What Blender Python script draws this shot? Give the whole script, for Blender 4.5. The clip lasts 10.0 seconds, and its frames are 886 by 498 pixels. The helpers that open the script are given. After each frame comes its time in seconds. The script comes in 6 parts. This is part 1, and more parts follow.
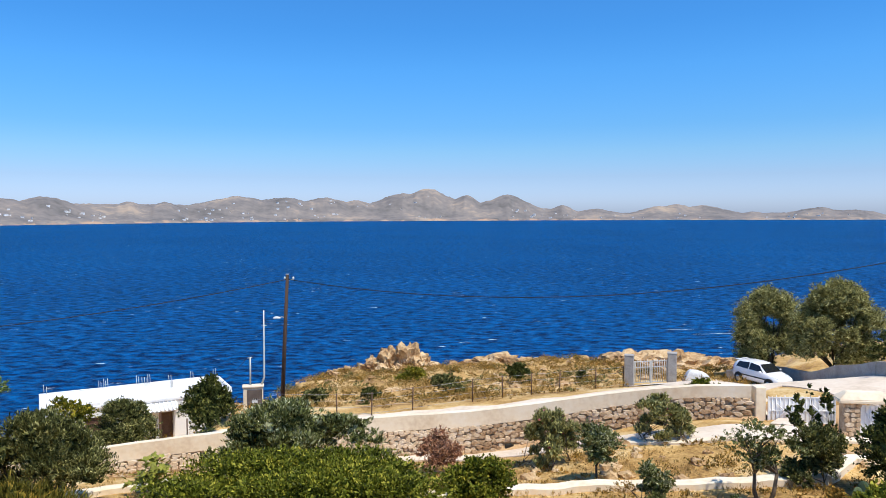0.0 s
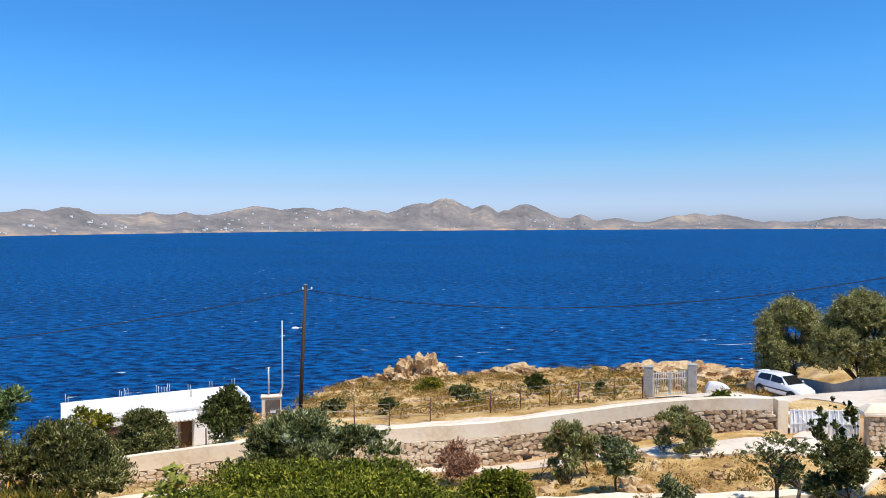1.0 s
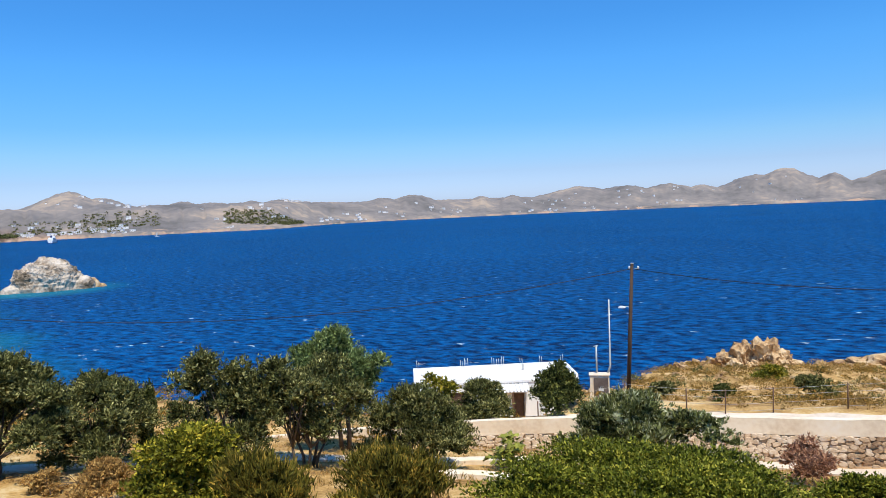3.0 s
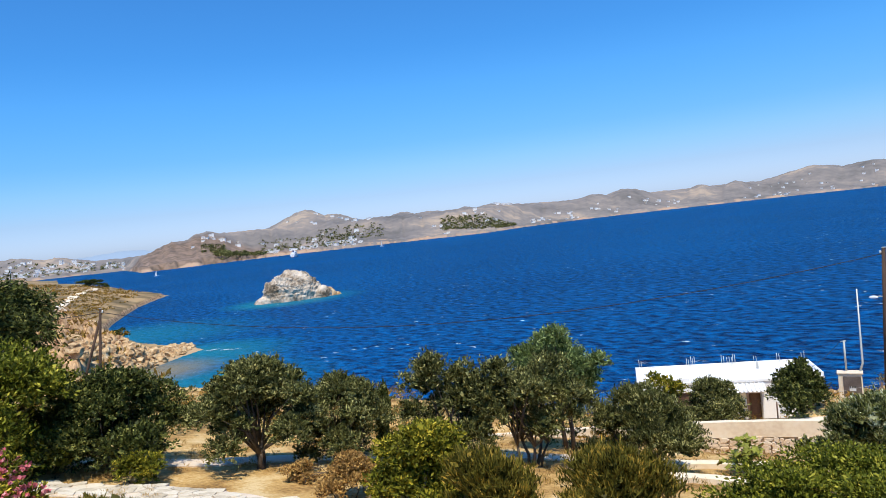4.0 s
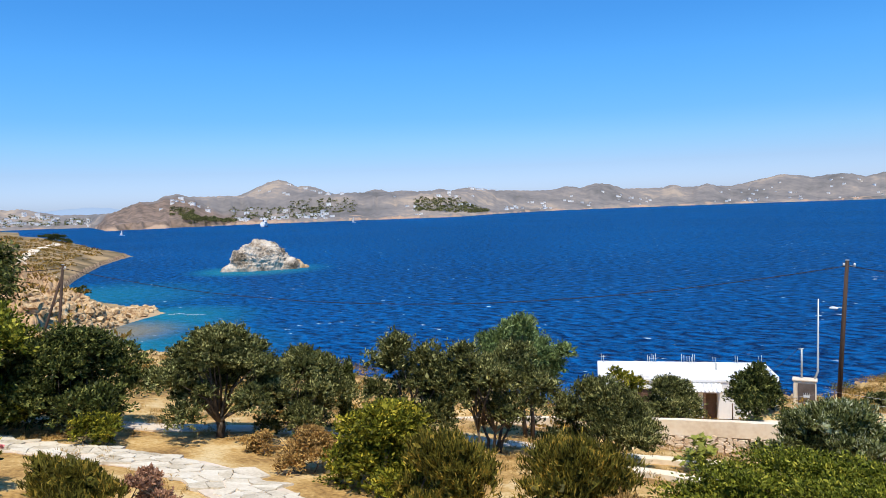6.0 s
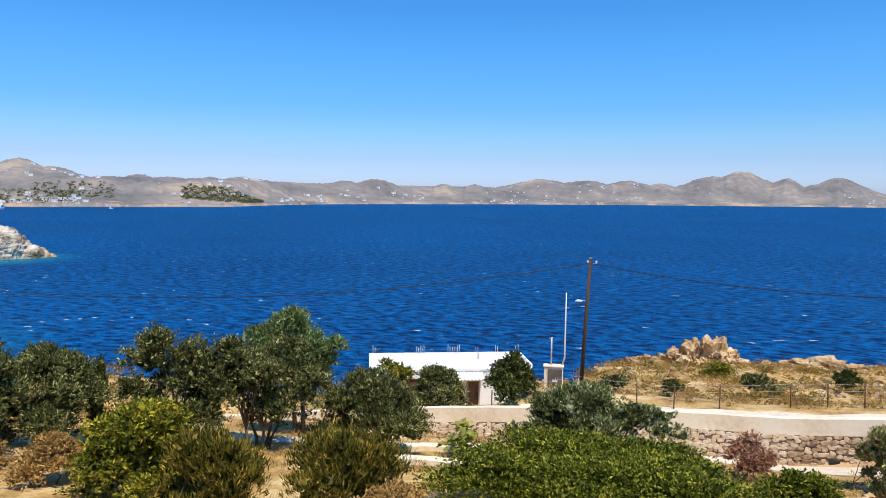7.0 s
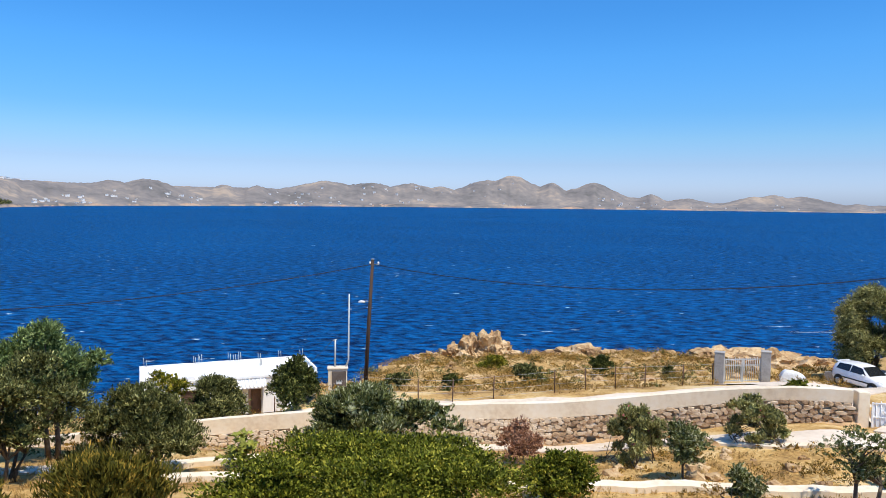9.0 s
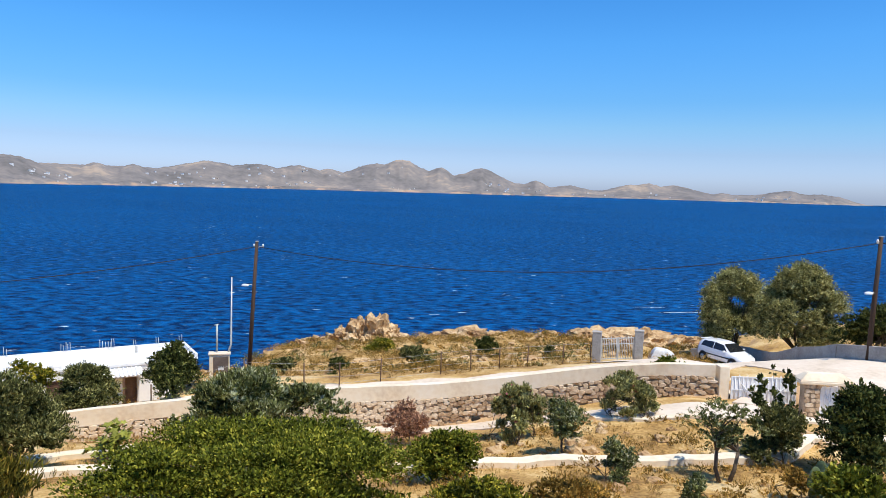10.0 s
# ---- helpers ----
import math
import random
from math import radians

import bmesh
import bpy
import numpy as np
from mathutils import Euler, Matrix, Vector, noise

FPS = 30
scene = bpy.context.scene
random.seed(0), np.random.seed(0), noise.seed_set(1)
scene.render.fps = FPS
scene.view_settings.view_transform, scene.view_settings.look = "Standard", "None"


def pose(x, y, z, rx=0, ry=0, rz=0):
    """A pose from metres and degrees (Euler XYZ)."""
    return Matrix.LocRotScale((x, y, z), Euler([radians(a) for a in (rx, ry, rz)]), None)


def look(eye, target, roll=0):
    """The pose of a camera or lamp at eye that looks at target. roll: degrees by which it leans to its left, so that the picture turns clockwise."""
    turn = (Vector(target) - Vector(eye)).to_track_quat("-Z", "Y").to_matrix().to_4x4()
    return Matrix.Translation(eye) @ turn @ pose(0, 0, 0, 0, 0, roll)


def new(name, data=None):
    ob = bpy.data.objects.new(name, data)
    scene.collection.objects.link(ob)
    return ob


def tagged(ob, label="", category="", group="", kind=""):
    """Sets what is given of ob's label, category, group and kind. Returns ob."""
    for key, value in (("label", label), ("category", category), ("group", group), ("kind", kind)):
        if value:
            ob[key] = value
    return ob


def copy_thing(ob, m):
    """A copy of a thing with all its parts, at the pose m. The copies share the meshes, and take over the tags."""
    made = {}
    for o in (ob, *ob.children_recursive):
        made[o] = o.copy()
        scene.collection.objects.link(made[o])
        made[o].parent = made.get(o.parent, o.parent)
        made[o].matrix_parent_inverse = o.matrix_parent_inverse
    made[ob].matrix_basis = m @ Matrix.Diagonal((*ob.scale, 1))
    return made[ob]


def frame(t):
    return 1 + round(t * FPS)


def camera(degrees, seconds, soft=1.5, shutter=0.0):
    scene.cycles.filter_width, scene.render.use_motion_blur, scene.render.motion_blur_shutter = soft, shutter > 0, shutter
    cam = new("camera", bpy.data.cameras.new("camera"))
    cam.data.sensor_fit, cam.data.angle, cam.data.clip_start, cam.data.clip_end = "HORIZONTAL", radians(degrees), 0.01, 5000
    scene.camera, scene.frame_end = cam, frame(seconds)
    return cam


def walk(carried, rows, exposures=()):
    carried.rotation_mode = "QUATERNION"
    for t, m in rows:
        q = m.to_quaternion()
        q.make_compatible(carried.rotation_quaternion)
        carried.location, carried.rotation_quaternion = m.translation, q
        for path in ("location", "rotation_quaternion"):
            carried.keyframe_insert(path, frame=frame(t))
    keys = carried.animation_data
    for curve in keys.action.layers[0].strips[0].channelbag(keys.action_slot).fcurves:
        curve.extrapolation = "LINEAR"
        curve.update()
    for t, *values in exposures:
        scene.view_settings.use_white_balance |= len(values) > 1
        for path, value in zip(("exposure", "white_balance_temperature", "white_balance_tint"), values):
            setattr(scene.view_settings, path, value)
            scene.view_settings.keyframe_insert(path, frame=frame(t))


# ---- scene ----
cam = camera(62.57, 10.0, soft=0.8)
EYE = 28.0
# seconds, place from the first eye, yaw, pitch, roll
ROWS = [
    (0.0, 0.120, -0.063, -0.058, -0.00, -2.67, 0.12),
    (0.5, 0.178, -0.048, -0.025, -1.01, -2.36, -0.03),
    (1.0, 0.130, -0.062, -0.006, 1.39, -1.91, 0.21),
    (1.5, 0.058, 0.007, -0.053, 7.88, -1.91, 0.61),
    (2.0, -0.066, 0.015, -0.050, 15.32, -2.10, 0.94),
    (3.3, -0.031, 0.035, -0.007, 31.67, -3.05, 3.51),
    (3.5, -0.009, 0.032, -0.006, 36.20, -2.66, 4.52),
    (4.0, 0.027, -0.065, 0.005, 42.85, -1.82, 6.12),
    (4.5, 0.027, -0.099, 0.002, 44.66, -1.55, 6.42),
    (5.0, -0.117, -0.094, 0.036, 46.66, -1.67, 5.33),
    (5.2, -0.078, -0.145, 0.032, 47.00, -1.93, 4.79),
    (6.3, -0.171, -0.085, 0.022, 36.35, -3.94, 0.71),
    (6.5, -0.199, -0.056, 0.006, 32.93, -4.16, 0.25),
    (7.0, -0.122, -0.063, 0.001, 23.33, -4.09, -0.57),
    (7.5, -0.114, 0.001, -0.009, 16.24, -3.92, -0.75),
    (8.0, -0.048, 0.004, -0.004, 12.62, -3.72, -0.44),
    (8.5, -0.058, 0.055, -0.014, 9.75, -3.64, -0.56),
    (9.0, 0.050, 0.114, -0.014, 6.59, -3.74, -0.81),
    (9.5, 0.113, 0.150, -0.066, 2.19, -4.43, -1.24),
    (10.0, 0.103, 0.199, -0.079, -2.09, -4.82, -1.75),
]
walk(cam, [(t, pose(x, y, EYE + z, 90 + pitch, roll, yaw)) for t, x, y, z, yaw, pitch, roll in ROWS])

# ---- light ----
SUN_ELEVATION, SUN_SIDE = 64.0, 135.0   # degrees; side: clockwise from straight ahead (+y)
world = bpy.data.worlds.new("sky")
scene.world = world
world.use_nodes = True
wn = world.node_tree.nodes
sky = wn.new("ShaderNodeTexSky")
sky.sky_type, sky.sun_disc = "NISHITA", False
sky.sun_elevation, sky.sun_rotation = radians(SUN_ELEVATION), radians(SUN_SIDE)
sky.altitude, sky.air_density, sky.dust_density, sky.ozone_density = 0, 1.0, 0.6, 3.0
# deepen the clear upper sky and keep the pale summer haze low down, by how blue the sky already is
parts = wn.new("ShaderNodeSeparateColor")
ratio = wn.new("ShaderNodeMath")
ratio.operation = "DIVIDE"
reach = wn.new("ShaderNodeMapRange")
reach.inputs["From Min"].default_value, reach.inputs["From Max"].default_value = 0.8, 1.65
tone = wn.new("ShaderNodeValToRGB")
stops = [(0.03, (0.46, 0.57, 0.92)), (0.195, (0.40, 0.50, 0.76)), (0.40, (0.335, 0.515, 0.73)), (0.57, (0.255, 0.50, 0.75)), (0.83, (0.21, 0.53, 0.83)), (0.95, (0.178, 0.505, 0.82))]
while len(tone.color_ramp.elements) < len(stops):
    tone.color_ramp.elements.new(0.5)
for element, (at, rgb) in zip(tone.color_ramp.elements, stops):
    element.position, element.color = at, (*rgb, 1)
tint, double = wn.new("ShaderNodeVectorMath"), wn.new("ShaderNodeVectorMath")
tint.operation, double.operation = "MULTIPLY", "SCALE"
double.inputs["Scale"].default_value = 2.0
for a, b in ((sky.outputs["Color"], parts.inputs["Color"]), (parts.outputs["Blue"], ratio.inputs[0]), (parts.outputs["Green"], ratio.inputs[1]), (ratio.outputs[0], reach.inputs["Value"]),
             (reach.outputs[0], tone.inputs["Fac"]), (sky.outputs["Color"], tint.inputs[0]), (tone.outputs["Color"], tint.inputs[1]), (tint.outputs[0], double.inputs[0]), (double.outputs[0], wn["Background"].inputs["Color"])):
    world.node_tree.links.new(a, b)
wn["Background"].inputs["Strength"].default_value = 0.11
sun_data = bpy.data.lights.new("sun", "SUN")
sun_data.energy, sun_data.angle, sun_data.color = 5.0, radians(0.5), (1.0, 0.93, 0.80)
sun = new("sun", sun_data)
to_sun = Vector((math.sin(radians(SUN_SIDE)) * math.cos(radians(SUN_ELEVATION)),
                 math.cos(radians(SUN_SIDE)) * math.cos(radians(SUN_ELEVATION)), math.sin(radians(SUN_ELEVATION))))
sun.matrix_world = look((0, 0, 90), Vector((0, 0, 90)) - to_sun)
scene.view_settings.exposure = 0.0


# ---- materials ----
def material(name, colors, scale=1.0, rough=0.85, bump=0.0, fine=8.0, metal=0.0, spec=0.3, island=0.0, random_piece=0.0, stretch=(1, 1, 1), detail=6.0):
    """Noise at two scales between the given colours (a list of (position, rgb)), with bump from the fine one."""
    m = bpy.data.materials.new(name)
    m.use_nodes = True
    n, l = m.node_tree.nodes, m.node_tree.links
    b = n["Principled BSDF"]
    geo = n.new("ShaderNodeNewGeometry")
    mapping = n.new("ShaderNodeMapping")
    mapping.inputs["Scale"].default_value = stretch
    l.new(geo.outputs["Position"], mapping.inputs["Vector"])
    big, small = n.new("ShaderNodeTexNoise"), n.new("ShaderNodeTexNoise")
    for node, s in ((big, scale), (small, scale * fine)):
        node.inputs["Scale"].default_value = s
        node.inputs["Detail"].default_value = detail
        l.new(mapping.outputs["Vector"], node.inputs["Vector"])
    mix = n.new("ShaderNodeMath")
    mix.operation = "MULTIPLY_ADD"
    l.new(small.outputs["Fac"], mix.inputs[0])
    mix.inputs[1].default_value = 0.45
    half = n.new("ShaderNodeMath")
    half.operation = "MULTIPLY_ADD"
    l.new(big.outputs["Fac"], half.inputs[0])
    half.inputs[1].default_value, half.inputs[2].default_value = 0.9, -0.18
    l.new(half.outputs[0], mix.inputs[2])
    value = mix.outputs[0]
    for amount, node, socket in ((island, geo, "Random Per Island"), (random_piece, None, "Random")):
        if amount:
            node = node or n.new("ShaderNodeObjectInfo")
            add = n.new("ShaderNodeMath")
            add.operation = "MULTIPLY_ADD"
            l.new(node.outputs[socket], add.inputs[0])
            add.inputs[1].default_value = amount
            shift = n.new("ShaderNodeMath")
            shift.operation = "SUBTRACT"
            l.new(value, shift.inputs[0])
            shift.inputs[1].default_value = amount / 2
            l.new(shift.outputs[0], add.inputs[2])
            value = add.outputs[0]
    ramp = n.new("ShaderNodeValToRGB")
    e = ramp.color_ramp.elements
    while len(e) < len(colors):
        e.new(0.5)
    for k, (at, rgb) in enumerate(colors):
        e[k].position, e[k].color = at, (*rgb, 1)
    l.new(value, ramp.inputs["Fac"])
    l.new(ramp.outputs["Color"], b.inputs["Base Color"])
    b.inputs["Roughness"].default_value, b.inputs["Metallic"].default_value = rough, metal
    b.inputs["Specular IOR Level"].default_value = spec
    if bump:
        bp = n.new("ShaderNodeBump")
        bp.inputs["Strength"].default_value = 0.8
        bp.inputs["Distance"].default_value = bump
        l.new(mix.outputs[0], bp.inputs["Height"])
        l.new(bp.outputs["Normal"], b.inputs["Normal"])
    return m


def leaf_material(name, dark, light, tip=None, spec=0.14, rough=0.55):
    """Leaves: colour by leaf, with light shining through."""
    m = bpy.data.materials.new(name)
    m.use_nodes = True
    n, l = m.node_tree.nodes, m.node_tree.links
    b = n["Principled BSDF"]
    geo = n.new("ShaderNodeNewGeometry")
    ramp = n.new("ShaderNodeValToRGB")
    e = ramp.color_ramp.elements
    e[0].position, e[0].color = 0.0, (*dark, 1)
    e[1].position, e[1].color = 0.66, (*light, 1)
    if tip:
        t = e.new(1.0)
        t.color = (*tip, 1)
    noise_node = n.new("ShaderNodeTexNoise")
    noise_node.inputs["Scale"].default_value = 1.6
    l.new(geo.outputs["Position"], noise_node.inputs["Vector"])
    add = n.new("ShaderNodeMath")
    add.operation = "MULTIPLY_ADD"
    l.new(geo.outputs["Random Per Island"], add.inputs[0])
    add.inputs[1].default_value = 0.75
    sub = n.new("ShaderNodeMath")
    sub.operation = "MULTIPLY_ADD"
    l.new(noise_node.outputs["Fac"], sub.inputs[0])
    sub.inputs[1].default_value, sub.inputs[2].default_value = 0.9, -0.33
    l.new(sub.outputs[0], add.inputs[2])
    l.new(add.outputs[0], ramp.inputs["Fac"])
    l.new(ramp.outputs["Color"], b.inputs["Base Color"])
    b.inputs["Roughness"].default_value = rough
    b.inputs["Specular IOR Level"].default_value = spec
    tr = n.new("ShaderNodeBsdfTranslucent")
    l.new(ramp.outputs["Color"], tr.inputs["Color"])
    mix = n.new("ShaderNodeMixShader")
    mix.inputs[0].default_value = 0.14
    l.new(b.outputs[0], mix.inputs[1])
    l.new(tr.outputs[0], mix.inputs[2])
    l.new(mix.outputs[0], n["Material Output"].inputs["Surface"])
    return m


EARTH = material("dry_earth", [(0.30, (0.20, 0.11, 0.035)), (0.43, (0.40, 0.235, 0.075)), (0.54, (0.54, 0.345, 0.125)), (0.66, (0.66, 0.49, 0.25))], 0.55, 0.95, 0.14, 14.0, detail=9.0)
ROCK = material("coastal_rock", [(0.27, (0.15, 0.08, 0.04)), (0.45, (0.43, 0.27, 0.13)), (0.6, (0.60, 0.43, 0.24)), (0.8, (0.70, 0.58, 0.42))], 0.7, 0.9, 0.25, 7.0)
PALE_ROCK = material("islet_rock", [(0.31, (0.09, 0.07, 0.045)), (0.41, (0.27, 0.21, 0.15)), (0.50, (0.47, 0.39, 0.30)), (0.70, (0.62, 0.55, 0.46))], 0.16, 0.9, 0.7, 5.0)
# HILL: dry scrub tones, greyed and cooled to carry the distance haze
HILL = material("hazed_dry_hillside", [(0.30, (0.125, 0.117, 0.108)), (0.44, (0.185, 0.167, 0.155)), (0.56, (0.235, 0.205, 0.182)), (0.70, (0.38, 0.30, 0.225))], 0.0045, 0.95, 2.0, 7.0)
STONE = material("wall_stone", [(0.2, (0.26, 0.16, 0.09)), (0.42, (0.47, 0.33, 0.20)), (0.6, (0.60, 0.45, 0.30)), (0.8, (0.68, 0.56, 0.42))], 2.4, 0.9, 0.03, 8.0, random_piece=0.45)
MORTAR = material("mortar", [(0.3, (0.30, 0.22, 0.14)), (0.7, (0.46, 0.36, 0.25))], 2.0, 0.95, 0.02)
PLASTER = material("cream_render", [(0.25, (0.66, 0.52, 0.36)), (0.5, (0.78, 0.66, 0.49)), (0.75, (0.82, 0.73, 0.59))], 0.6, 0.9, 0.01)
CONCRETE = material("pale_concrete", [(0.25, (0.56, 0.45, 0.33)), (0.5, (0.70, 0.58, 0.45)), (0.75, (0.76, 0.66, 0.54))], 0.5, 0.9, 0.01)
GREY_CONCRETE = material("grey_concrete", [(0.3, (0.27, 0.25, 0.23)), (0.7, (0.42, 0.40, 0.37))], 1.5, 0.9, 0.01)
WHITEWASH = material("whitewash", [(0.2, (0.70, 0.69, 0.67)), (0.5, (0.80, 0.79, 0.77)), (0.8, (0.84, 0.83, 0.81))], 0.8, 0.85, 0.006)
FLAG = material("flagstone", [(0.25, (0.50, 0.42, 0.30)), (0.5, (0.68, 0.59, 0.45)), (0.75, (0.76, 0.69, 0.56))], 1.4, 0.85, 0.02, random_piece=0.35)
BARK = material("bark", [(0.3, (0.06, 0.045, 0.03)), (0.7, (0.16, 0.12, 0.085))], 6.0, 0.9, 0.02)
POLE_WOOD = material("creosoted_wood", [(0.3, (0.035, 0.022, 0.016)), (0.7, (0.10, 0.06, 0.04))], 3.0, 0.8, 0.01, stretch=(1, 1, 0.1))
GALV = material("galvanised_steel", [(0.3, (0.42, 0.42, 0.40)), (0.7, (0.58, 0.57, 0.54))], 2.0, 0.5, 0.0, metal=0.3)
WIRE = material("black_cable", [(0.3, (0.015, 0.015, 0.018)), (0.7, (0.03, 0.03, 0.035))], 2.0, 0.6)
WHITE_PAINT = material("white_paint", [(0.3, (0.74, 0.74, 0.74)), (0.7, (0.84, 0.84, 0.84))], 2.0, 0.45, 0.0, spec=0.5)
BROWN_PAINT = material("brown_paint", [(0.3, (0.10, 0.055, 0.035)), (0.7, (0.17, 0.10, 0.065))], 2.0, 0.6)
GREY_PAINT = material("grey_cabinet", [(0.3, (0.09, 0.07, 0.06)), (0.7, (0.15, 0.12, 0.105))], 2.0, 0.6)
DARK = material("dark_gap", [(0.3, (0.02, 0.018, 0.016)), (0.7, (0.04, 0.036, 0.03))], 2.0, 0.8)
CAR_PAINT = material("car_paint", [(0.3, (0.72, 0.73, 0.75)), (0.7, (0.80, 0.81, 0.83))], 1.0, 0.22, 0.0, spec=0.6)
CAR_GLASS = material("car_glass", [(0.3, (0.012, 0.014, 0.016)), (0.7, (0.02, 0.022, 0.025))], 1.0, 0.06, 0.0, spec=0.7)
RUBBER = material("rubber", [(0.3, (0.015, 0.015, 0.015)), (0.7, (0.03, 0.03, 0.03))], 3.0, 0.8)
CHROME = material("alloy", [(0.3, (0.35, 0.35, 0.36)), (0.7, (0.5, 0.5, 0.5))], 3.0, 0.3, metal=0.8)
TARP = material("white_tarpaulin", [(0.3, (0.50, 0.50, 0.50)), (0.7, (0.74, 0.74, 0.72))], 1.5, 0.7, 0.03)
LAMP_GLASS = material("lamp_cover", [(0.3, (0.6, 0.62, 0.64)), (0.7, (0.75, 0.77, 0.78))], 3.0, 0.2, spec=0.6)

L_OLIVE = leaf_material("olive_leaf", (0.010, 0.012, 0.003), (0.135, 0.142, 0.040), (0.60, 0.56, 0.22))
L_SILVER = leaf_material("silver_leaf", (0.012, 0.016, 0.004), (0.205, 0.222, 0.066), (0.72, 0.72, 0.46))
L_HEDGE = leaf_material("glossy_hedge_leaf", (0.011, 0.016, 0.002), (0.160, 0.180, 0.016), (0.52, 0.46, 0.06))
L_DARK = leaf_material("dark_leaf", (0.006, 0.008, 0.002), (0.082, 0.100, 0.022), (0.339, 0.329, 0.087))
L_BRIGHT = leaf_material("bright_leaf", (0.015, 0.019, 0.002), (0.205, 0.205, 0.018), (0.781, 0.598, 0.065))
L_TAMARISK = leaf_material("tamarisk_leaf", (0.020, 0.022, 0.006), (0.37, 0.345, 0.115), (0.76, 0.72, 0.34))
L_ROSEMARY = leaf_material("rosemary_leaf", (0.013, 0.013, 0.002), (0.165, 0.145, 0.022), (0.590, 0.370, 0.063))
L_BROWN = leaf_material("dry_leaf", (0.092, 0.046, 0.016), (0.483, 0.285, 0.088), (0.724, 0.481, 0.158))
L_STRAW = leaf_material("straw", (0.168, 0.102, 0.030), (0.515, 0.333, 0.112), (0.672, 0.478, 0.200))
L_SCRUB = leaf_material("scrub_leaf", (0.056, 0.038, 0.008), (0.325, 0.200, 0.041), (0.727, 0.405, 0.087))
L_PINK = leaf_material("pink_flower", (0.42, 0.07, 0.09), (0.72, 0.22, 0.24), (0.85, 0.46, 0.46))
L_PINE = leaf_material("fresh_needle", (0.022, 0.036, 0.010), (0.20, 0.27, 0.085), (0.52, 0.60, 0.25))
L_RUST = leaf_material("rust_leaf", (0.131, 0.059, 0.039), (0.455, 0.245, 0.140), (0.630, 0.385, 0.245))
L_FIG = leaf_material("fig_leaf", (0.044, 0.053, 0.008), (0.305, 0.316, 0.056), (0.888, 0.796, 0.202))


# ---- mesh helpers ----
def mesh_from(name, verts, faces, smooth=False):
    me = bpy.data.meshes.new(name)
    me.from_pydata([tuple(v) for v in verts], [], [tuple(f) for f in faces])
    if smooth:
        me.polygons.foreach_set("use_smooth", [True] * len(me.polygons))
    return me


def quads(name, v):
    """A mesh of free quads from an array n x 4 x 3."""
    n = len(v)
    me = bpy.data.meshes.new(name)
    me.vertices.add(4 * n)
    me.vertices.foreach_set("co", np.ascontiguousarray(v, dtype=np.float32).ravel())
    me.loops.add(4 * n)
    me.loops.foreach_set("vertex_index", np.arange(4 * n, dtype=np.int32))
    me.polygons.add(n)
    me.polygons.foreach_set("loop_start", np.arange(0, 4 * n, 4, dtype=np.int32))
    me.update(calc_edges=True)
    return me


def thing(name, at, label, category, group="", turn=0.0, kind=""):
    ob = new(name)
    ob.matrix_world = pose(*at, 0, 0, turn)
    ob.empty_display_size = 0.2
    return tagged(ob, label, category, group, kind)


def part(name, me, mat, parent, label="", at=(0, 0, 0), turn=(0, 0, 0)):
    """One mesh object under a thing or part, in its parent's own frame."""
    if isinstance(me, bmesh.types.BMesh):
        data = bpy.data.meshes.new(name)
        me.to_mesh(data)
        me.free()
        me = data
    if not me.materials:
        me.materials.append(mat)
    ob = new(name, me)
    ob.parent = parent
    ob.matrix_basis = pose(*at, *turn)
    if label:
        tagged(ob, label)
    return ob


def single(name, me, mat, at, label, category, group="", turn=0.0, kind=""):
    """A thing that is one mesh."""
    if isinstance(me, bmesh.types.BMesh):
        data = bpy.data.meshes.new(name)
        me.to_mesh(data)
        me.free()
        me = data
    me.materials.append(mat)
    ob = new(name, me)
    ob.matrix_world = pose(*at, 0, 0, turn)
    return tagged(ob, label, category, group, kind)


def block(sx, sy, sz, bevel=0.01, at=(0, 0, 0), base=True, bm=None):
    """A bevelled box; base: stands on at, else centred on it."""
    bm = bm or bmesh.new()
    made = bmesh.ops.create_cube(bm, size=1.0)["verts"]
    bmesh.ops.scale(bm, vec=(sx, sy, sz), verts=made)
    bmesh.ops.translate(bm, vec=(at[0], at[1], at[2] + (sz / 2 if base else 0)), verts=made)
    if bevel:
        edges = list({e for v in made for e in v.link_edges})
        bmesh.ops.bevel(bm, geom=edges, offset=bevel, segments=2, affect="EDGES", profile=0.6)
    return bm


def tube(points, radii, sides=8, bm=None):
    """A round tube along points, closed at both ends."""
    bm = bm or bmesh.new()
    rings = []
    pts = [Vector(p) for p in points]
    for i, p in enumerate(pts):
        d = (pts[min(i + 1, len(pts) - 1)] - pts[max(i - 1, 0)]).normalized()
        a = d.orthogonal().normalized() if abs(d.z) < 0.9 else Vector((1, 0, 0)).cross(d).normalized()
        b = d.cross(a)
        r = radii[i] if hasattr(radii, "__len__") else radii
        rings.append([bm.verts.new(p + r * (math.cos(6.2832 * k / sides) * a + math.sin(6.2832 * k / sides) * b)) for k in range(sides)])
    for one, two in zip(rings, rings[1:]):
        for k in range(sides):
            f = bm.faces.new((one[k], one[(k + 1) % sides], two[(k + 1) % sides], two[k]))
            f.smooth = True
    bm.faces.new(rings[0][::-1])
    bm.faces.new(rings[-1])
    return bm


def height_at(x, y):
    return float(ground_height(x, y))


def ss(a, b, v):
    """Smooth step from 0 at a to 1 at b."""
    k = np.clip((np.asarray(v, float) - a) / (b - a), 0, 1)
    return k * k * (3 - 2 * k)


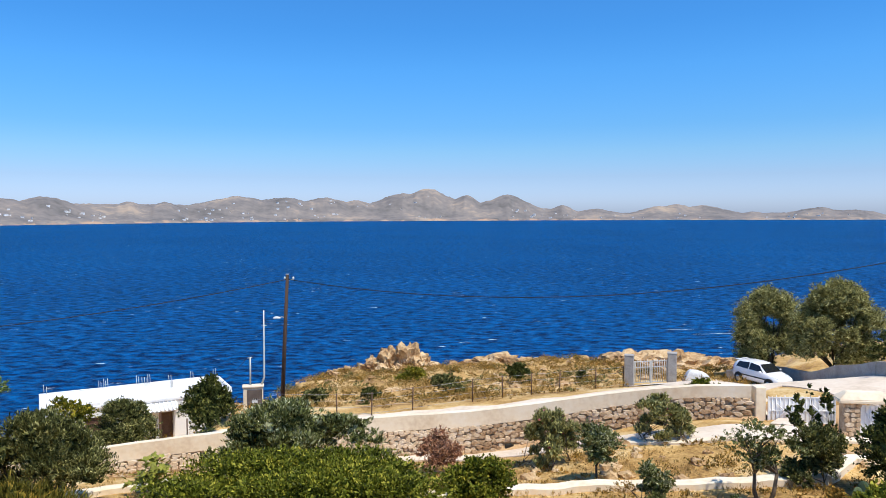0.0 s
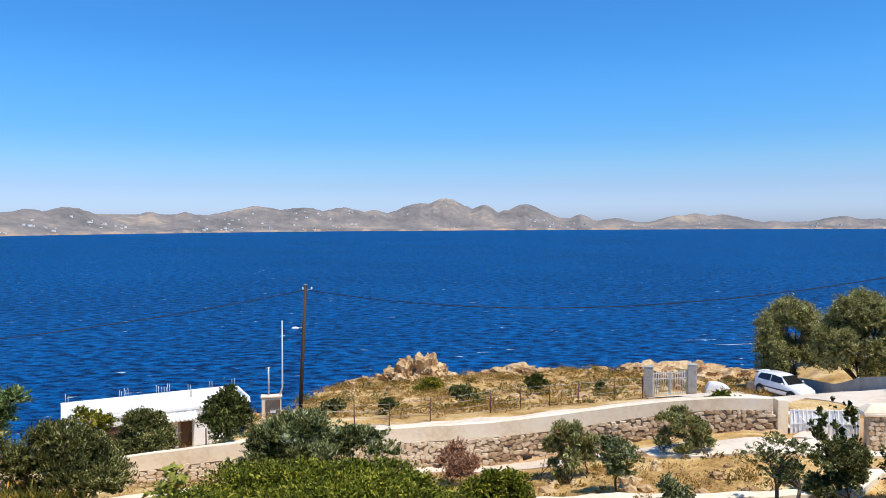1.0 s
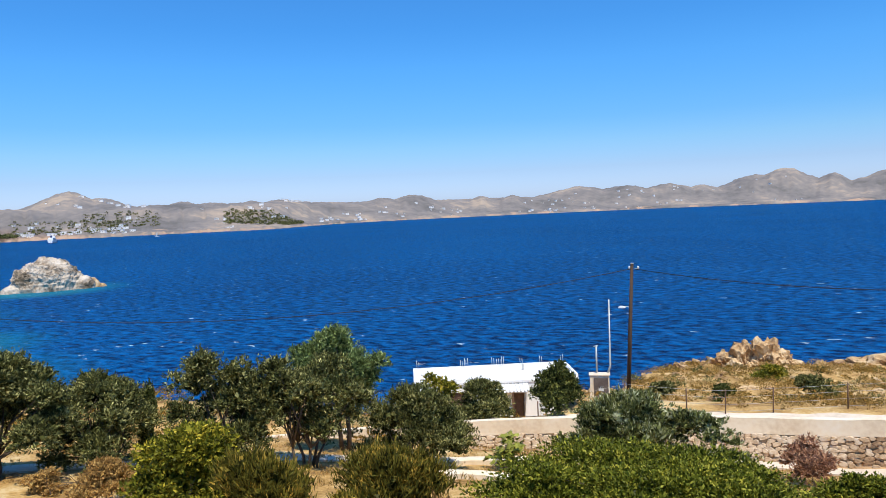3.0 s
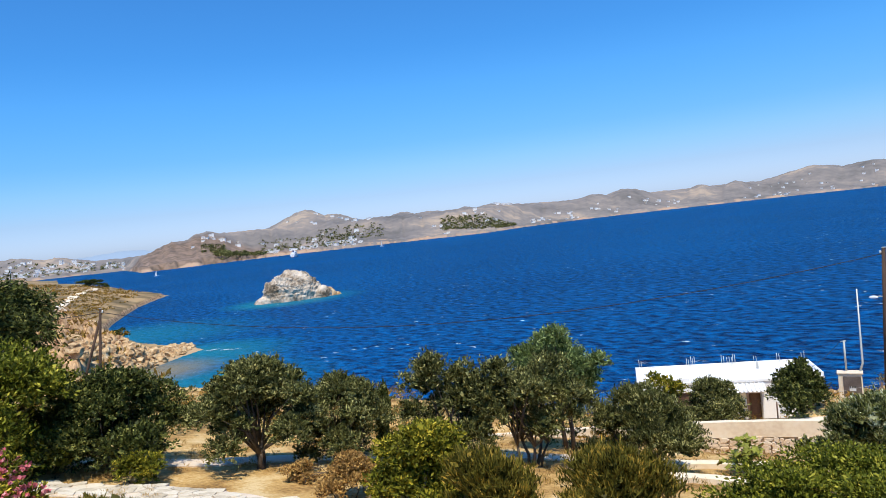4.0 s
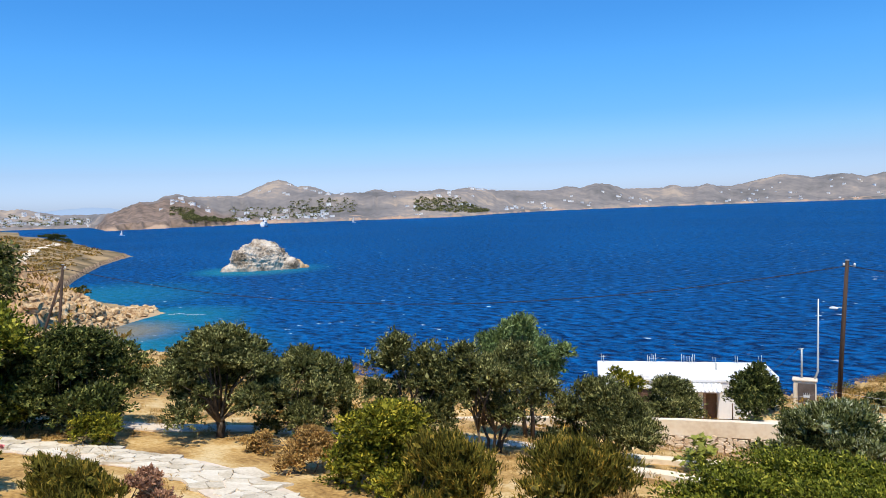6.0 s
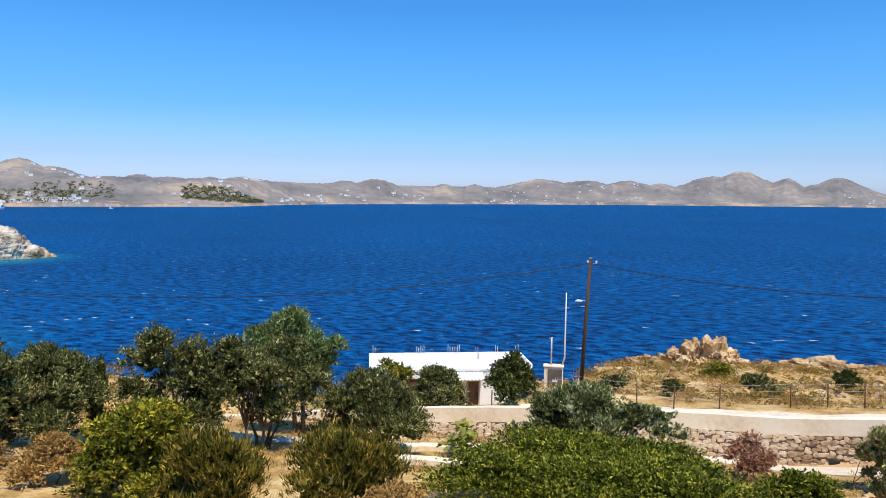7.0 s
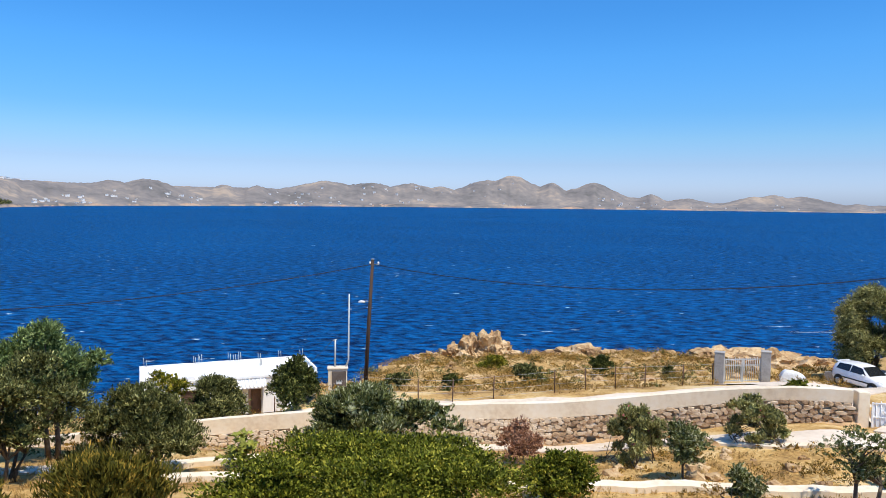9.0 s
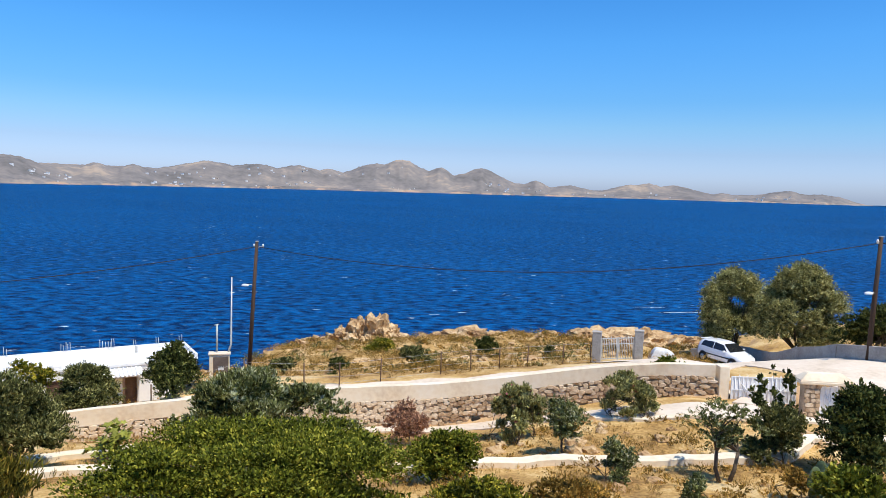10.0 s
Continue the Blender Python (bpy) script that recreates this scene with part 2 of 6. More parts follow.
def rough(x, y, size, octaves=4, seed=0.0):
    """Cheap fractal relief from turned sine waves, about -1 to 1."""
    out, amp, total = 0.0, 1.0, 0.0
    for k in range(octaves):
        a = 1.9 * k + 0.7 + seed
        u = (x * math.cos(a) + y * math.sin(a)) / size
        v = (-x * math.sin(a) + y * math.cos(a)) / size
        out = out + amp * np.sin(u * 6.28 + 1.7 * np.sin(v * 4.1 + k + seed)) * np.cos(v * 5.3 + 1.3 * np.sin(u * 3.7 + 2 * k))
        total += amp
        amp, size = amp * 0.55, size * 0.47
    return out / total


def wall_line(x):
    """The y of the stone wall's garden face."""
    return 33.6 - 0.012 * (np.asarray(x, float) - 0.5) ** 2


def road_level(x):
    return 17.5 + 0.06 * np.asarray(x, float) + 1.1 * ss(0.0, 12.0, x)


def parapet_top(x):
    return 18.67 + 0.05 * np.asarray(x, float) + 1.08 * ss(0.0, 13.0, x)


def ground_height(x, y):
    """Height of the land; the sea lies at 0."""
    x, y = np.asarray(x, float), np.asarray(y, float)
    r = np.hypot(x, y)
    az = np.degrees(np.arctan2(-x, y))
    # garden slope under the camera
    s = y + 0.15 * np.maximum(0, -x - 5)
    g = np.interp(s, [-120, -20, 0, 10, 18, 23, 33, 60], [45, 25, 22.6, 21.3, 19.9, 18.9, 16.8, 13.0])
    g = g + 1.8 * ss(0, 12.7, x) * ss(21, 31, y) + 0.10 * rough(x, y, 7.0) - 0.5 * ss(-4, -9, x) * ss(28.5, 32, y) * ss(-30, -24, x) - 0.55 * ss(15.2, 17.0, x) * ss(26.5, 30, y)
    # coastal shelf beyond the road
    c = 18.0 + 0.08 * np.clip(x, 0, 60) + 0.04 * np.clip(x, -60, 0) - np.interp(y, [0, 38, 44, 73, 200], [0, 0, 1.4, 5.35, 9.2])
    c = c + (0.45 * rough(x, y, 15.0, 5) + 0.25 * rough(x, y, 3.5, 3, 2.0)) * ss(44, 56, y)
    c = c - np.interp(y, [33, 38, 46, 53, 60], [0.4, 1.6, 2.7, 3.2, 2.6]) * ss(-11, -14, x) * ss(-36, -29, x)
    c = c - 0.55 * ss(34, 40, y) * ss(14, 17, x) * ss(29, 24, x) - 0.5 * ss(42.5, 46, y) * ss(17.5, 20, x) * ss(32, 28, x)
    road = road_level(np.clip(x, -40, 14.5))
    yw = wall_line(x)
    road = road + (c - road) * ss(yw + 0.8, yw + 7.5, y)
    h = np.where(y > yw + 0.3 + 1.2 * ss(13.9, 15.5, x), road, g)
    side = ss(-24, -34, x)
    h = h * (1 - side) + (g * (1 - ss(20, 30, y)) + np.minimum(g, c + 0.5) * ss(20, 30, y)) * side
    # brink of the home shore
    edge = np.interp(az, [-180, -70, -45, -20, -8, 0, 11, 15, 20, 28, 31, 40, 56, 64, 67, 70, 75, 100, 180],
                     [3000, 900, 74, 66, 70, 73, 74, 68, 66, 62, 53, 50, 60, 72, 110, 190, 600, 3000, 3000])
    edge = edge + 3.0 * rough(az * 1.0, r * 0.05, 9.0, 4, 1.0)
    left = ss(62, 72, az)
    far_left = np.interp(r, [0, 40, 70, 120, 190, 300, 430, 600, 3000], [21, 20, 14.5, 10, 7.0, 9.0, 14.0, 10, 40])
    far_left = far_left + 1.2 * rough(x, y, 40.0, 5) * ss(50, 120, r)
    h = h * (1 - left * ss(30, 60, r)) + far_left * left * ss(30, 60, r)
    drop = ss(0, 14, r - edge)
    h = h * (1 - drop) - 4.0 * drop
    # the rocky spit of the cove, with the long headland behind it
    def by(values):
        return np.interp(az, values[::2], values[1::2])
    wob = 5.0 * rough(x, y, 30.0, 4, 3.0) + 1.6 * rough(x, y, 6.0, 3, 9.0)
    shore_in = by((60, 236, 61.7, 222, 64.1, 208, 66.4, 192, 67.2, 185, 68.5, 172, 70, 150, 72, 100)) + wob * 0.35
    shore_out = by((61.8, 224, 63, 233, 65, 246, 67, 268, 68.5, 300, 69.5, 345, 71, 420)) + wob
    crest = by((61.7, 1.6, 64.4, 2.6, 66, 4.0, 67.5, 7.2, 71.5, 10.4, 78, 12))
    crags = np.abs(rough(x, y, 13.0, 5, 4.0))
    one = crest * (0.25 + 0.75 * ss(2, 15, r - shore_in)) * (0.72 + 0.75 * crags) * (1 - 0.75 * ss(-70, -5, r - shore_out))
    one = one * ss(0, 5, r - shore_in) * (1 - ss(-3, 1, r - shore_out)) - 4.0 * (1 - ss(-5, 1, r - shore_in)) - 4.0 * ss(-1, 6, r - shore_out)
    shore_two = by((60, 600, 63.7, 546, 64.2, 535, 66.1, 451, 67.4, 378, 68.2, 335, 69, 300, 72, 240)) + wob
    end_two = by((63.9, 547, 65, 566, 67, 600, 70, 660, 72, 1000, 75, 1700)) + wob
    crest_two = by((63.9, 3.0, 66.1, 5.2, 69, 12.0, 73, 18.0, 80, 21.0))
    two = 1.8 + (crest_two - 1.8) * np.clip((r - shore_two) / (548 - shore_two + 1e-6), 0, 1) ** 0.85 + 0.7 * rough(x, y, 60.0, 5, 6.0)
    two = two * ss(0, 7, r - shore_two) * (1 - ss(-25, 2, r - end_two)) - 4.0 * (1 - ss(-6, 1, r - shore_two)) - 4.0 * ss(-1, 8, r - end_two)
    here = ss(140, 158, r) * ss(58, 60, az) * (1 - ss(96, 110, az))
    h = h * (1 - here) + np.maximum(one, two) * here
    return h


# ---- land, sea and far shore ----
def polar_sheet(name, angles, radii, height, mat):
    """A sheet over angle (degrees, left positive) and distance."""
    a, r = np.meshgrid(np.radians(angles), radii, indexing="ij")
    x, y = -np.sin(a) * r, np.cos(a) * r
    z = height(x, y, np.degrees(a), r)
    v = np.stack([x, y, z], -1).reshape(-1, 3)
    na, nr = len(angles), len(radii)
    i = np.arange((na - 1) * (nr - 1))
    base = i // (nr - 1) * nr + i % (nr - 1)
    f = np.stack([base, base + 1, base + nr + 1, base + nr], -1)
    me = bpy.data.meshes.new(name)
    me.vertices.add(len(v))
    me.vertices.foreach_set("co", v.astype(np.float32).ravel())
    me.loops.add(4 * len(f))
    me.loops.foreach_set("vertex_index", f[:, ::-1].astype(np.int32).ravel())
    me.polygons.add(len(f))
    me.polygons.foreach_set("loop_start", np.arange(0, 4 * len(f), 4, dtype=np.int32))
    me.polygons.foreach_set("use_smooth", np.ones(len(f), dtype=bool))
    me.update(calc_edges=True)
    me.materials.append(mat)
    return new(name, me)


def ground_material():
    """Dry straw-coloured earth, with bare pale soil, and ochre rock towards the shore and on steep faces."""
    m = EARTH
    n, l = m.node_tree.nodes, m.node_tree.links
    b = n["Principled BSDF"]
    earth = b.inputs["Base Color"].links[0].from_socket
    geo = n.new("ShaderNodeNewGeometry")
    split = n.new("ShaderNodeSeparateXYZ")
    l.new(geo.outputs["True Normal"], split.inputs[0])
    steep = n.new("ShaderNodeMapRange")
    steep.inputs["From Min"].default_value, steep.inputs["From Max"].default_value = 0.93, 0.78
    l.new(split.outputs["Z"], steep.inputs["Value"])
    noise_node = n.new("ShaderNodeTexNoise")
    noise_node.inputs["Scale"].default_value, noise_node.inputs["Detail"].default_value = 0.45, 9
    l.new(geo.outputs["Position"], noise_node.inputs["Vector"])
    ramp = n.new("ShaderNodeValToRGB")
    e = ramp.color_ramp.elements
    e[0].position, e[0].color = 0.38, (0.17, 0.09, 0.045, 1)
    e[1].position, e[1].color = 0.60, (0.55, 0.36, 0.19, 1)
    l.new(noise_node.outputs["Fac"], ramp.inputs["Fac"])
    mix = n.new("ShaderNodeMix")
    mix.data_type = "RGBA"
    l.new(steep.outputs[0], mix.inputs["Factor"])
    # brown thorny scrub covers the headland beyond the cove
    where = n.new("ShaderNodeSeparateXYZ")
    l.new(geo.outputs["Position"], where.inputs[0])
    cover = n.new("ShaderNodeMapRange")
    cover.inputs["From Min"].default_value, cover.inputs["From Max"].default_value = -70.0, -150.0
    l.new(where.outputs["X"], cover.inputs["Value"])
    patchy = n.new("ShaderNodeTexNoise")
    patchy.inputs["Scale"].default_value, patchy.inputs["Detail"].default_value = 0.06, 8
    l.new(geo.outputs["Position"], patchy.inputs["Vector"])
    heath = n.new("ShaderNodeValToRGB")
    q = heath.color_ramp.elements
    q[0].position, q[0].color = 0.38, (0.13, 0.095, 0.045, 1)
    q[1].position, q[1].color = 0.62, (0.40, 0.27, 0.13, 1)
    l.new(patchy.outputs["Fac"], heath.inputs["Fac"])
    spread_mix = n.new("ShaderNodeMix")
    spread_mix.data_type = "RGBA"
    l.new(cover.outputs[0], spread_mix.inputs["Factor"])
    l.new(earth, spread_mix.inputs["A"])
    l.new(heath.outputs["Color"], spread_mix.inputs["B"])
    l.new(spread_mix.outputs["Result"], mix.inputs["A"])
    l.new(ramp.outputs["Color"], mix.inputs["B"])
    # pale sand at the water's edge
    sand = n.new("ShaderNodeMapRange")
    sand.inputs["From Min"].default_value, sand.inputs["From Max"].default_value = 0.8, 0.3
    l.new(where.outputs["Z"], sand.inputs["Value"])
    beach = n.new("ShaderNodeMix")
    beach.data_type = "RGBA"
    l.new(sand.outputs[0], beach.inputs["Factor"])
    l.new(mix.outputs["Result"], beach.inputs["A"])
    beach.inputs["B"].default_value = (0.46, 0.32, 0.18, 1)
    l.new(beach.outputs["Result"], b.inputs["Base Color"])
    return m


near_radii = np.concatenate([[0.001, 1.5, 3], np.geomspace(6, 110, 170), np.geomspace(112, 640, 190), [800, 1200, 2000, 3000]])
ground_angles = np.concatenate([np.arange(-180, -46, 2.0), np.arange(-46, 58, 0.3), np.arange(58, 78, 0.14), np.arange(78, 90, 0.3), np.arange(90, 180.1, 2.0)])
ground = polar_sheet("ground", ground_angles, near_radii, lambda x, y, a, r: ground_height(x, y), ground_material())
tagged(ground, "dry straw-coloured hillside with bare soil falling to the rocky shore", "ground", kind="structure")


def sea_material():
    m = bpy.data.materials.new("sea_water")
    m.use_nodes = True
    n, l = m.node_tree.nodes, m.node_tree.links
    b = n["Principled BSDF"]
    geo = n.new("ShaderNodeNewGeometry")
    flat = n.new("ShaderNodeMapping")
    flat.inputs["Rotation"].default_value[2] = radians(12)
    flat.inputs["Scale"].default_value = (0.62, 1.0, 1.0)
    l.new(geo.outputs["Position"], flat.inputs["Vector"])

    def wave(scale, detail=3.0, vector=flat.outputs["Vector"]):
        w = n.new("ShaderNodeTexNoise")
        w.inputs["Scale"].default_value, w.inputs["Detail"].default_value = scale, detail
        l.new(vector, w.inputs["Vector"])
        return w.outputs["Fac"]

    def math_node(op, a, c, d=None):
        k = n.new("ShaderNodeMath")
        k.operation = op
        for i, value in enumerate((a, c, d)):
            if value is None:
                continue
            if isinstance(value, (int, float)):
                k.inputs[i].default_value = value
            else:
                l.new(value, k.inputs[i])
        return k.outputs[0]

    swell, chop = wave(0.50, 5.0), wave(1.7, 4.0)
    patch = wave(0.006, 3.0, geo.outputs["Position"])
    # shallow water over sand in the cove and round the islet
    shallow = None
    for cx, cy, near, far in ((-150.0, 66.0, 8.0, 46.0), (-187.0, 92.0, 14.0, 38.0), (-296.0, 207.0, 18.0, 40.0), (-262.0, 100.0, 10.0, 70.0)):
        d = n.new("ShaderNodeVectorMath")
        d.operation = "DISTANCE"
        l.new(geo.outputs["Position"], d.inputs[0])
        d.inputs[1].default_value = (cx, cy, 0)
        k = n.new("ShaderNodeMapRange")
        k.interpolation_type = "SMOOTHSTEP"
        k.inputs["From Min"].default_value, k.inputs["From Max"].default_value = far, near
        l.new(d.outputs["Value"], k.inputs["Value"])
        shallow = k.outputs[0] if shallow is None else math_node("MAXIMUM", shallow, k.outputs[0])
    shallow = math_node("MULTIPLY", shallow, math_node("MULTIPLY_ADD", wave(0.03, 4.0), 1.0, 0.1))
    # wave light and shade painted into the blue: dark troughs, bright crests
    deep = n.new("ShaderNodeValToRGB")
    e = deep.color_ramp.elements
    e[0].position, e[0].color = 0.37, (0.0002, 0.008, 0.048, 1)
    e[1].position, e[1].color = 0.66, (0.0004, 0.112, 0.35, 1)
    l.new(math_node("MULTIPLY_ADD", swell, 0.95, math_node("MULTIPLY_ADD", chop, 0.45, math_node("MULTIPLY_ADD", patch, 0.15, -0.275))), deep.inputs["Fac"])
    mix = n.new("ShaderNodeMix")
    mix.data_type = "RGBA"
    l.new(shallow, mix.inputs["Factor"])
    l.new(deep.outputs["Color"], mix.inputs["A"])
    mix.inputs["B"].default_value = (0.012, 0.20, 0.26, 1)
    # sand showing through by the beach
    off = n.new("ShaderNodeVectorMath")
    off.operation = "DISTANCE"
    l.new(geo.outputs["Position"], off.inputs[0])
    off.inputs[1].default_value = (-176, 76, 0)
    sandy = n.new("ShaderNodeMapRange")
    sandy.interpolation_type = "SMOOTHSTEP"
    sandy.inputs["From Min"].default_value, sandy.inputs["From Max"].default_value = 24.0, 6.0
    l.new(off.outputs["Value"], sandy.inputs["Value"])
    shoal = n.new("ShaderNodeMix")
    shoal.data_type = "RGBA"
    l.new(math_node("MULTIPLY", sandy.outputs[0], 0.8), shoal.inputs["Factor"])
    l.new(mix.outputs["Result"], shoal.inputs["A"])
    shoal.inputs["B"].default_value = (0.26, 0.21, 0.12, 1)
    # scattered whitecaps
    cap = n.new("ShaderNodeValToRGB")
    c = cap.color_ramp.elements
    c[0].position, c[0].color = 0.695, (0, 0, 0, 1)
    c[1].position, c[1].color = 0.75, (1, 1, 1, 1)
    l.new(math_node('MULTIPLY_ADD', wave(0.03, 2.0, geo.outputs['Position']), 0.22, math_node('ADD', wave(0.42, 4.0), -0.11)), cap.inputs["Fac"])
    foam = n.new("ShaderNodeMix")
    foam.data_type = "RGBA"
    l.new(cap.outputs["Color"], foam.inputs["Factor"])
    l.new(shoal.outputs["Result"], foam.inputs["A"])
    foam.inputs["B"].default_value = (0.62, 0.70, 0.76, 1)
    l.new(foam.outputs["Result"], b.inputs["Base Color"])
    b.inputs["Roughness"].default_value = 0.5
    b.inputs["Specular IOR Level"].default_value = 0.04
    bp = n.new("ShaderNodeBump")
    bp.inputs["Strength"].default_value, bp.inputs["Distance"].default_value = 1.0, 1.6
    l.new(math_node("MULTIPLY_ADD", chop, 0.4, swell), bp.inputs["Height"])
    l.new(bp.outputs["Normal"], b.inputs["Normal"])
    return m


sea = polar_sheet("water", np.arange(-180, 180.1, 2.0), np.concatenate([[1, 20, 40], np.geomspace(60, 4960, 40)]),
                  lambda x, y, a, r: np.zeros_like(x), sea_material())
tagged(sea, "deep blue wind-ruffled sea with scattered small whitecaps", "sea", kind="structure")


# far shore: peaks as (angle, distance, height, half width in degrees)
PEAKS = [(76.3, 2700, 65, 3.37), (73.5, 2650, 62, 2.46), (70.8, 2600, 50, 2.0), (60.8, 1800, 81, 1.95), (62.9, 1700, 63, 1.95), (56.2, 2500, 40, 1.2), (53.5, 2600, 126, 2.46),
         (51.3, 2600, 102, 2.43), (45.9, 2600, 84, 1.66), (43.8, 2650, 80, 2.5), (38.9, 2900, 88, 2.85), (41, 2800, 84, 1.5), (32.8, 3000, 69, 2.3), (28.6, 3000, 92, 2.2),
         (31.1, 3000, 82, 1.7), (23.3, 3300, 78, 1.25), (20.8, 3300, 80, 1.08), (15.7, 3800, 115, 3.05), (12.4, 3800, 109, 2.74), (9.0, 3800, 112, 2.35), (1.2, 4050, 162, 2.36),
         (3.1, 4050, 140, 2.36), (-1.8, 4050, 130, 1.25), (-5.0, 4050, 134, 1.85), (6.8, 3950, 100, 1.68), (-9.3, 4150, 76, 0.95), (-11.8, 4150, 56, 1.75), (-17.7, 4450, 80, 1.86),
         (-16.5, 4450, 70, 1.45), (-19.5, 4450, 72, 1.93), (-23.0, 4450, 40, 0.8), (-27.3, 4450, 66, 1.65), (-29.4, 4450, 55, 1.55)]


def far_height(x, y, a, r):
    shore = np.interp(a, [-32.5, -31, -10, 0, 10, 20, 32, 36.5, 39.5, 46, 56, 61, 65.6, 66.6, 70, 78, 95],
                      [4400, 4320, 3750, 3500, 3300, 2950, 2450, 2080, 1760, 1720, 1680, 1600, 1500, 2050, 2150, 2000, 1500])
    shore = shore + 45 * rough(a, a * 0.3, 2.4, 5, 1.0)
    h = 12.0 + (20.0 + 40.0 * ss(-13, -5, a) - 44.0 * ss(59, 65, a)) * ss(40, 640, r - shore)
    for pa, pd, ph, pw in PEAKS:
        off = np.abs((a - pa) / (1.3 * pw) + 0.10 * rough(r * 0.004, a * 0.6, 1.5, 3, pa))
        deep = (r - pd) / np.where(r < pd, 420.0, 700.0)
        h = np.maximum(h, 0.5 * h + (1.03 * ph - 0.5 * h) * np.exp(-off ** 1.55 - deep ** 2))
    h = h + (3.5 * rough(x, y, 420.0, 4, 2.0) + 1.2 * rough(x, y, 90.0, 3, 5.0)) * ss(20, 160, r - shore)
    h = h * (0.14 + 0.86 * ss(-10, 480, r - shore)) + 5.0 * ss(-4, 6, r - shore) * (1 + 0.6 * rough(a, r * 0.002, 0.8, 4, 7.0))
    h = h * ss(-32.6, -30.4, a)
    return np.where(r < shore - 5, -6.0, h - 6.0 * (1 - ss(-5, 5, r - shore)))


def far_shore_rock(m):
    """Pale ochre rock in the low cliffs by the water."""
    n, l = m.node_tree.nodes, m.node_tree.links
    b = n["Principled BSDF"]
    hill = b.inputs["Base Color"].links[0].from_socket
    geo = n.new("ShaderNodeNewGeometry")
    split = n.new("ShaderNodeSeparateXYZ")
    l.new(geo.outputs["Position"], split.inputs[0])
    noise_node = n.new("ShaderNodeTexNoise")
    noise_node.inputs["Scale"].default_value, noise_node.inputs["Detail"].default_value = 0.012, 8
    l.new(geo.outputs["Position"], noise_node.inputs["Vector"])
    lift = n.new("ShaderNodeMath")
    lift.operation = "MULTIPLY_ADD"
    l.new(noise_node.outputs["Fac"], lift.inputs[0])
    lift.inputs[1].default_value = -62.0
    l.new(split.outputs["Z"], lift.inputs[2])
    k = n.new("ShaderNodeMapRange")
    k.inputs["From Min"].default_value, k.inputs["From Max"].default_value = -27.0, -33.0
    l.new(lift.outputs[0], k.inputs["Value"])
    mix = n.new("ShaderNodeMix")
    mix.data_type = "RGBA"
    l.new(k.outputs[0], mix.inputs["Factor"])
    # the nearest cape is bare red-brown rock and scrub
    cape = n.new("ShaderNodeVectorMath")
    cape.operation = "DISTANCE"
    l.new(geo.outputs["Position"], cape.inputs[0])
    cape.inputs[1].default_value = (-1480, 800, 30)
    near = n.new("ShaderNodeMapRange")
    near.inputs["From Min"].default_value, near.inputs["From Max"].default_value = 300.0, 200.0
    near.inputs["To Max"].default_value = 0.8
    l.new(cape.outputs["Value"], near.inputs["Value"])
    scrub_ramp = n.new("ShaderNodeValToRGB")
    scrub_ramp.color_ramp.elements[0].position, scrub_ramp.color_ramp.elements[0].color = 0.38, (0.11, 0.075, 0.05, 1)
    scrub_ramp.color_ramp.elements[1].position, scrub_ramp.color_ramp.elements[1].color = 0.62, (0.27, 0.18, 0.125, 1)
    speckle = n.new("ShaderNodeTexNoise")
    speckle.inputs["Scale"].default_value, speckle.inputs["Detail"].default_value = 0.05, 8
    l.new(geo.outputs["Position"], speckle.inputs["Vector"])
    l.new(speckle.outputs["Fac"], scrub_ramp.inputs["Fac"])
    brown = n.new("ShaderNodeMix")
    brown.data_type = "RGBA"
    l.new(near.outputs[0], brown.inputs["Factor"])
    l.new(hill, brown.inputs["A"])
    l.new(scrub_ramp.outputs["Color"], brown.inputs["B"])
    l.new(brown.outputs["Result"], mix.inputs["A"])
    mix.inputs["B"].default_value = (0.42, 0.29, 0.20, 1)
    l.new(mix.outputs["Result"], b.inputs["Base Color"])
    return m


far_radii = np.concatenate([np.arange(1420, 2400, 26), np.arange(2400, 4900, 42)])
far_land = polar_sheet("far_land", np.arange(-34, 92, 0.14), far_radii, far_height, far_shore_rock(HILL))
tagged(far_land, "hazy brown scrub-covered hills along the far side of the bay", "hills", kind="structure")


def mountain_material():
    m = bpy.data.materials.new("mountain_haze_glow")
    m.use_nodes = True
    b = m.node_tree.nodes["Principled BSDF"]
    # air haze is painted: blue-grey base plus a pale blue glow
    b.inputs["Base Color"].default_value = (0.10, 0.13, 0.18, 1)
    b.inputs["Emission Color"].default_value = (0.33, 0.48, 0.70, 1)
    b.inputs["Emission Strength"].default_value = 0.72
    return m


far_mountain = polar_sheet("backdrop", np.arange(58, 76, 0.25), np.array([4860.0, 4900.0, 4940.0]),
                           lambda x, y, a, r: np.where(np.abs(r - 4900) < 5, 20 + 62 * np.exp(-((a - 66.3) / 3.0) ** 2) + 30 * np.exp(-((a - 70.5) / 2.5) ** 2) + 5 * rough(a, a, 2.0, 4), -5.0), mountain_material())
tagged(far_mountain, "mountain far beyond the bay, its haze painted as a pale blue glow", "mountain", kind="structure")


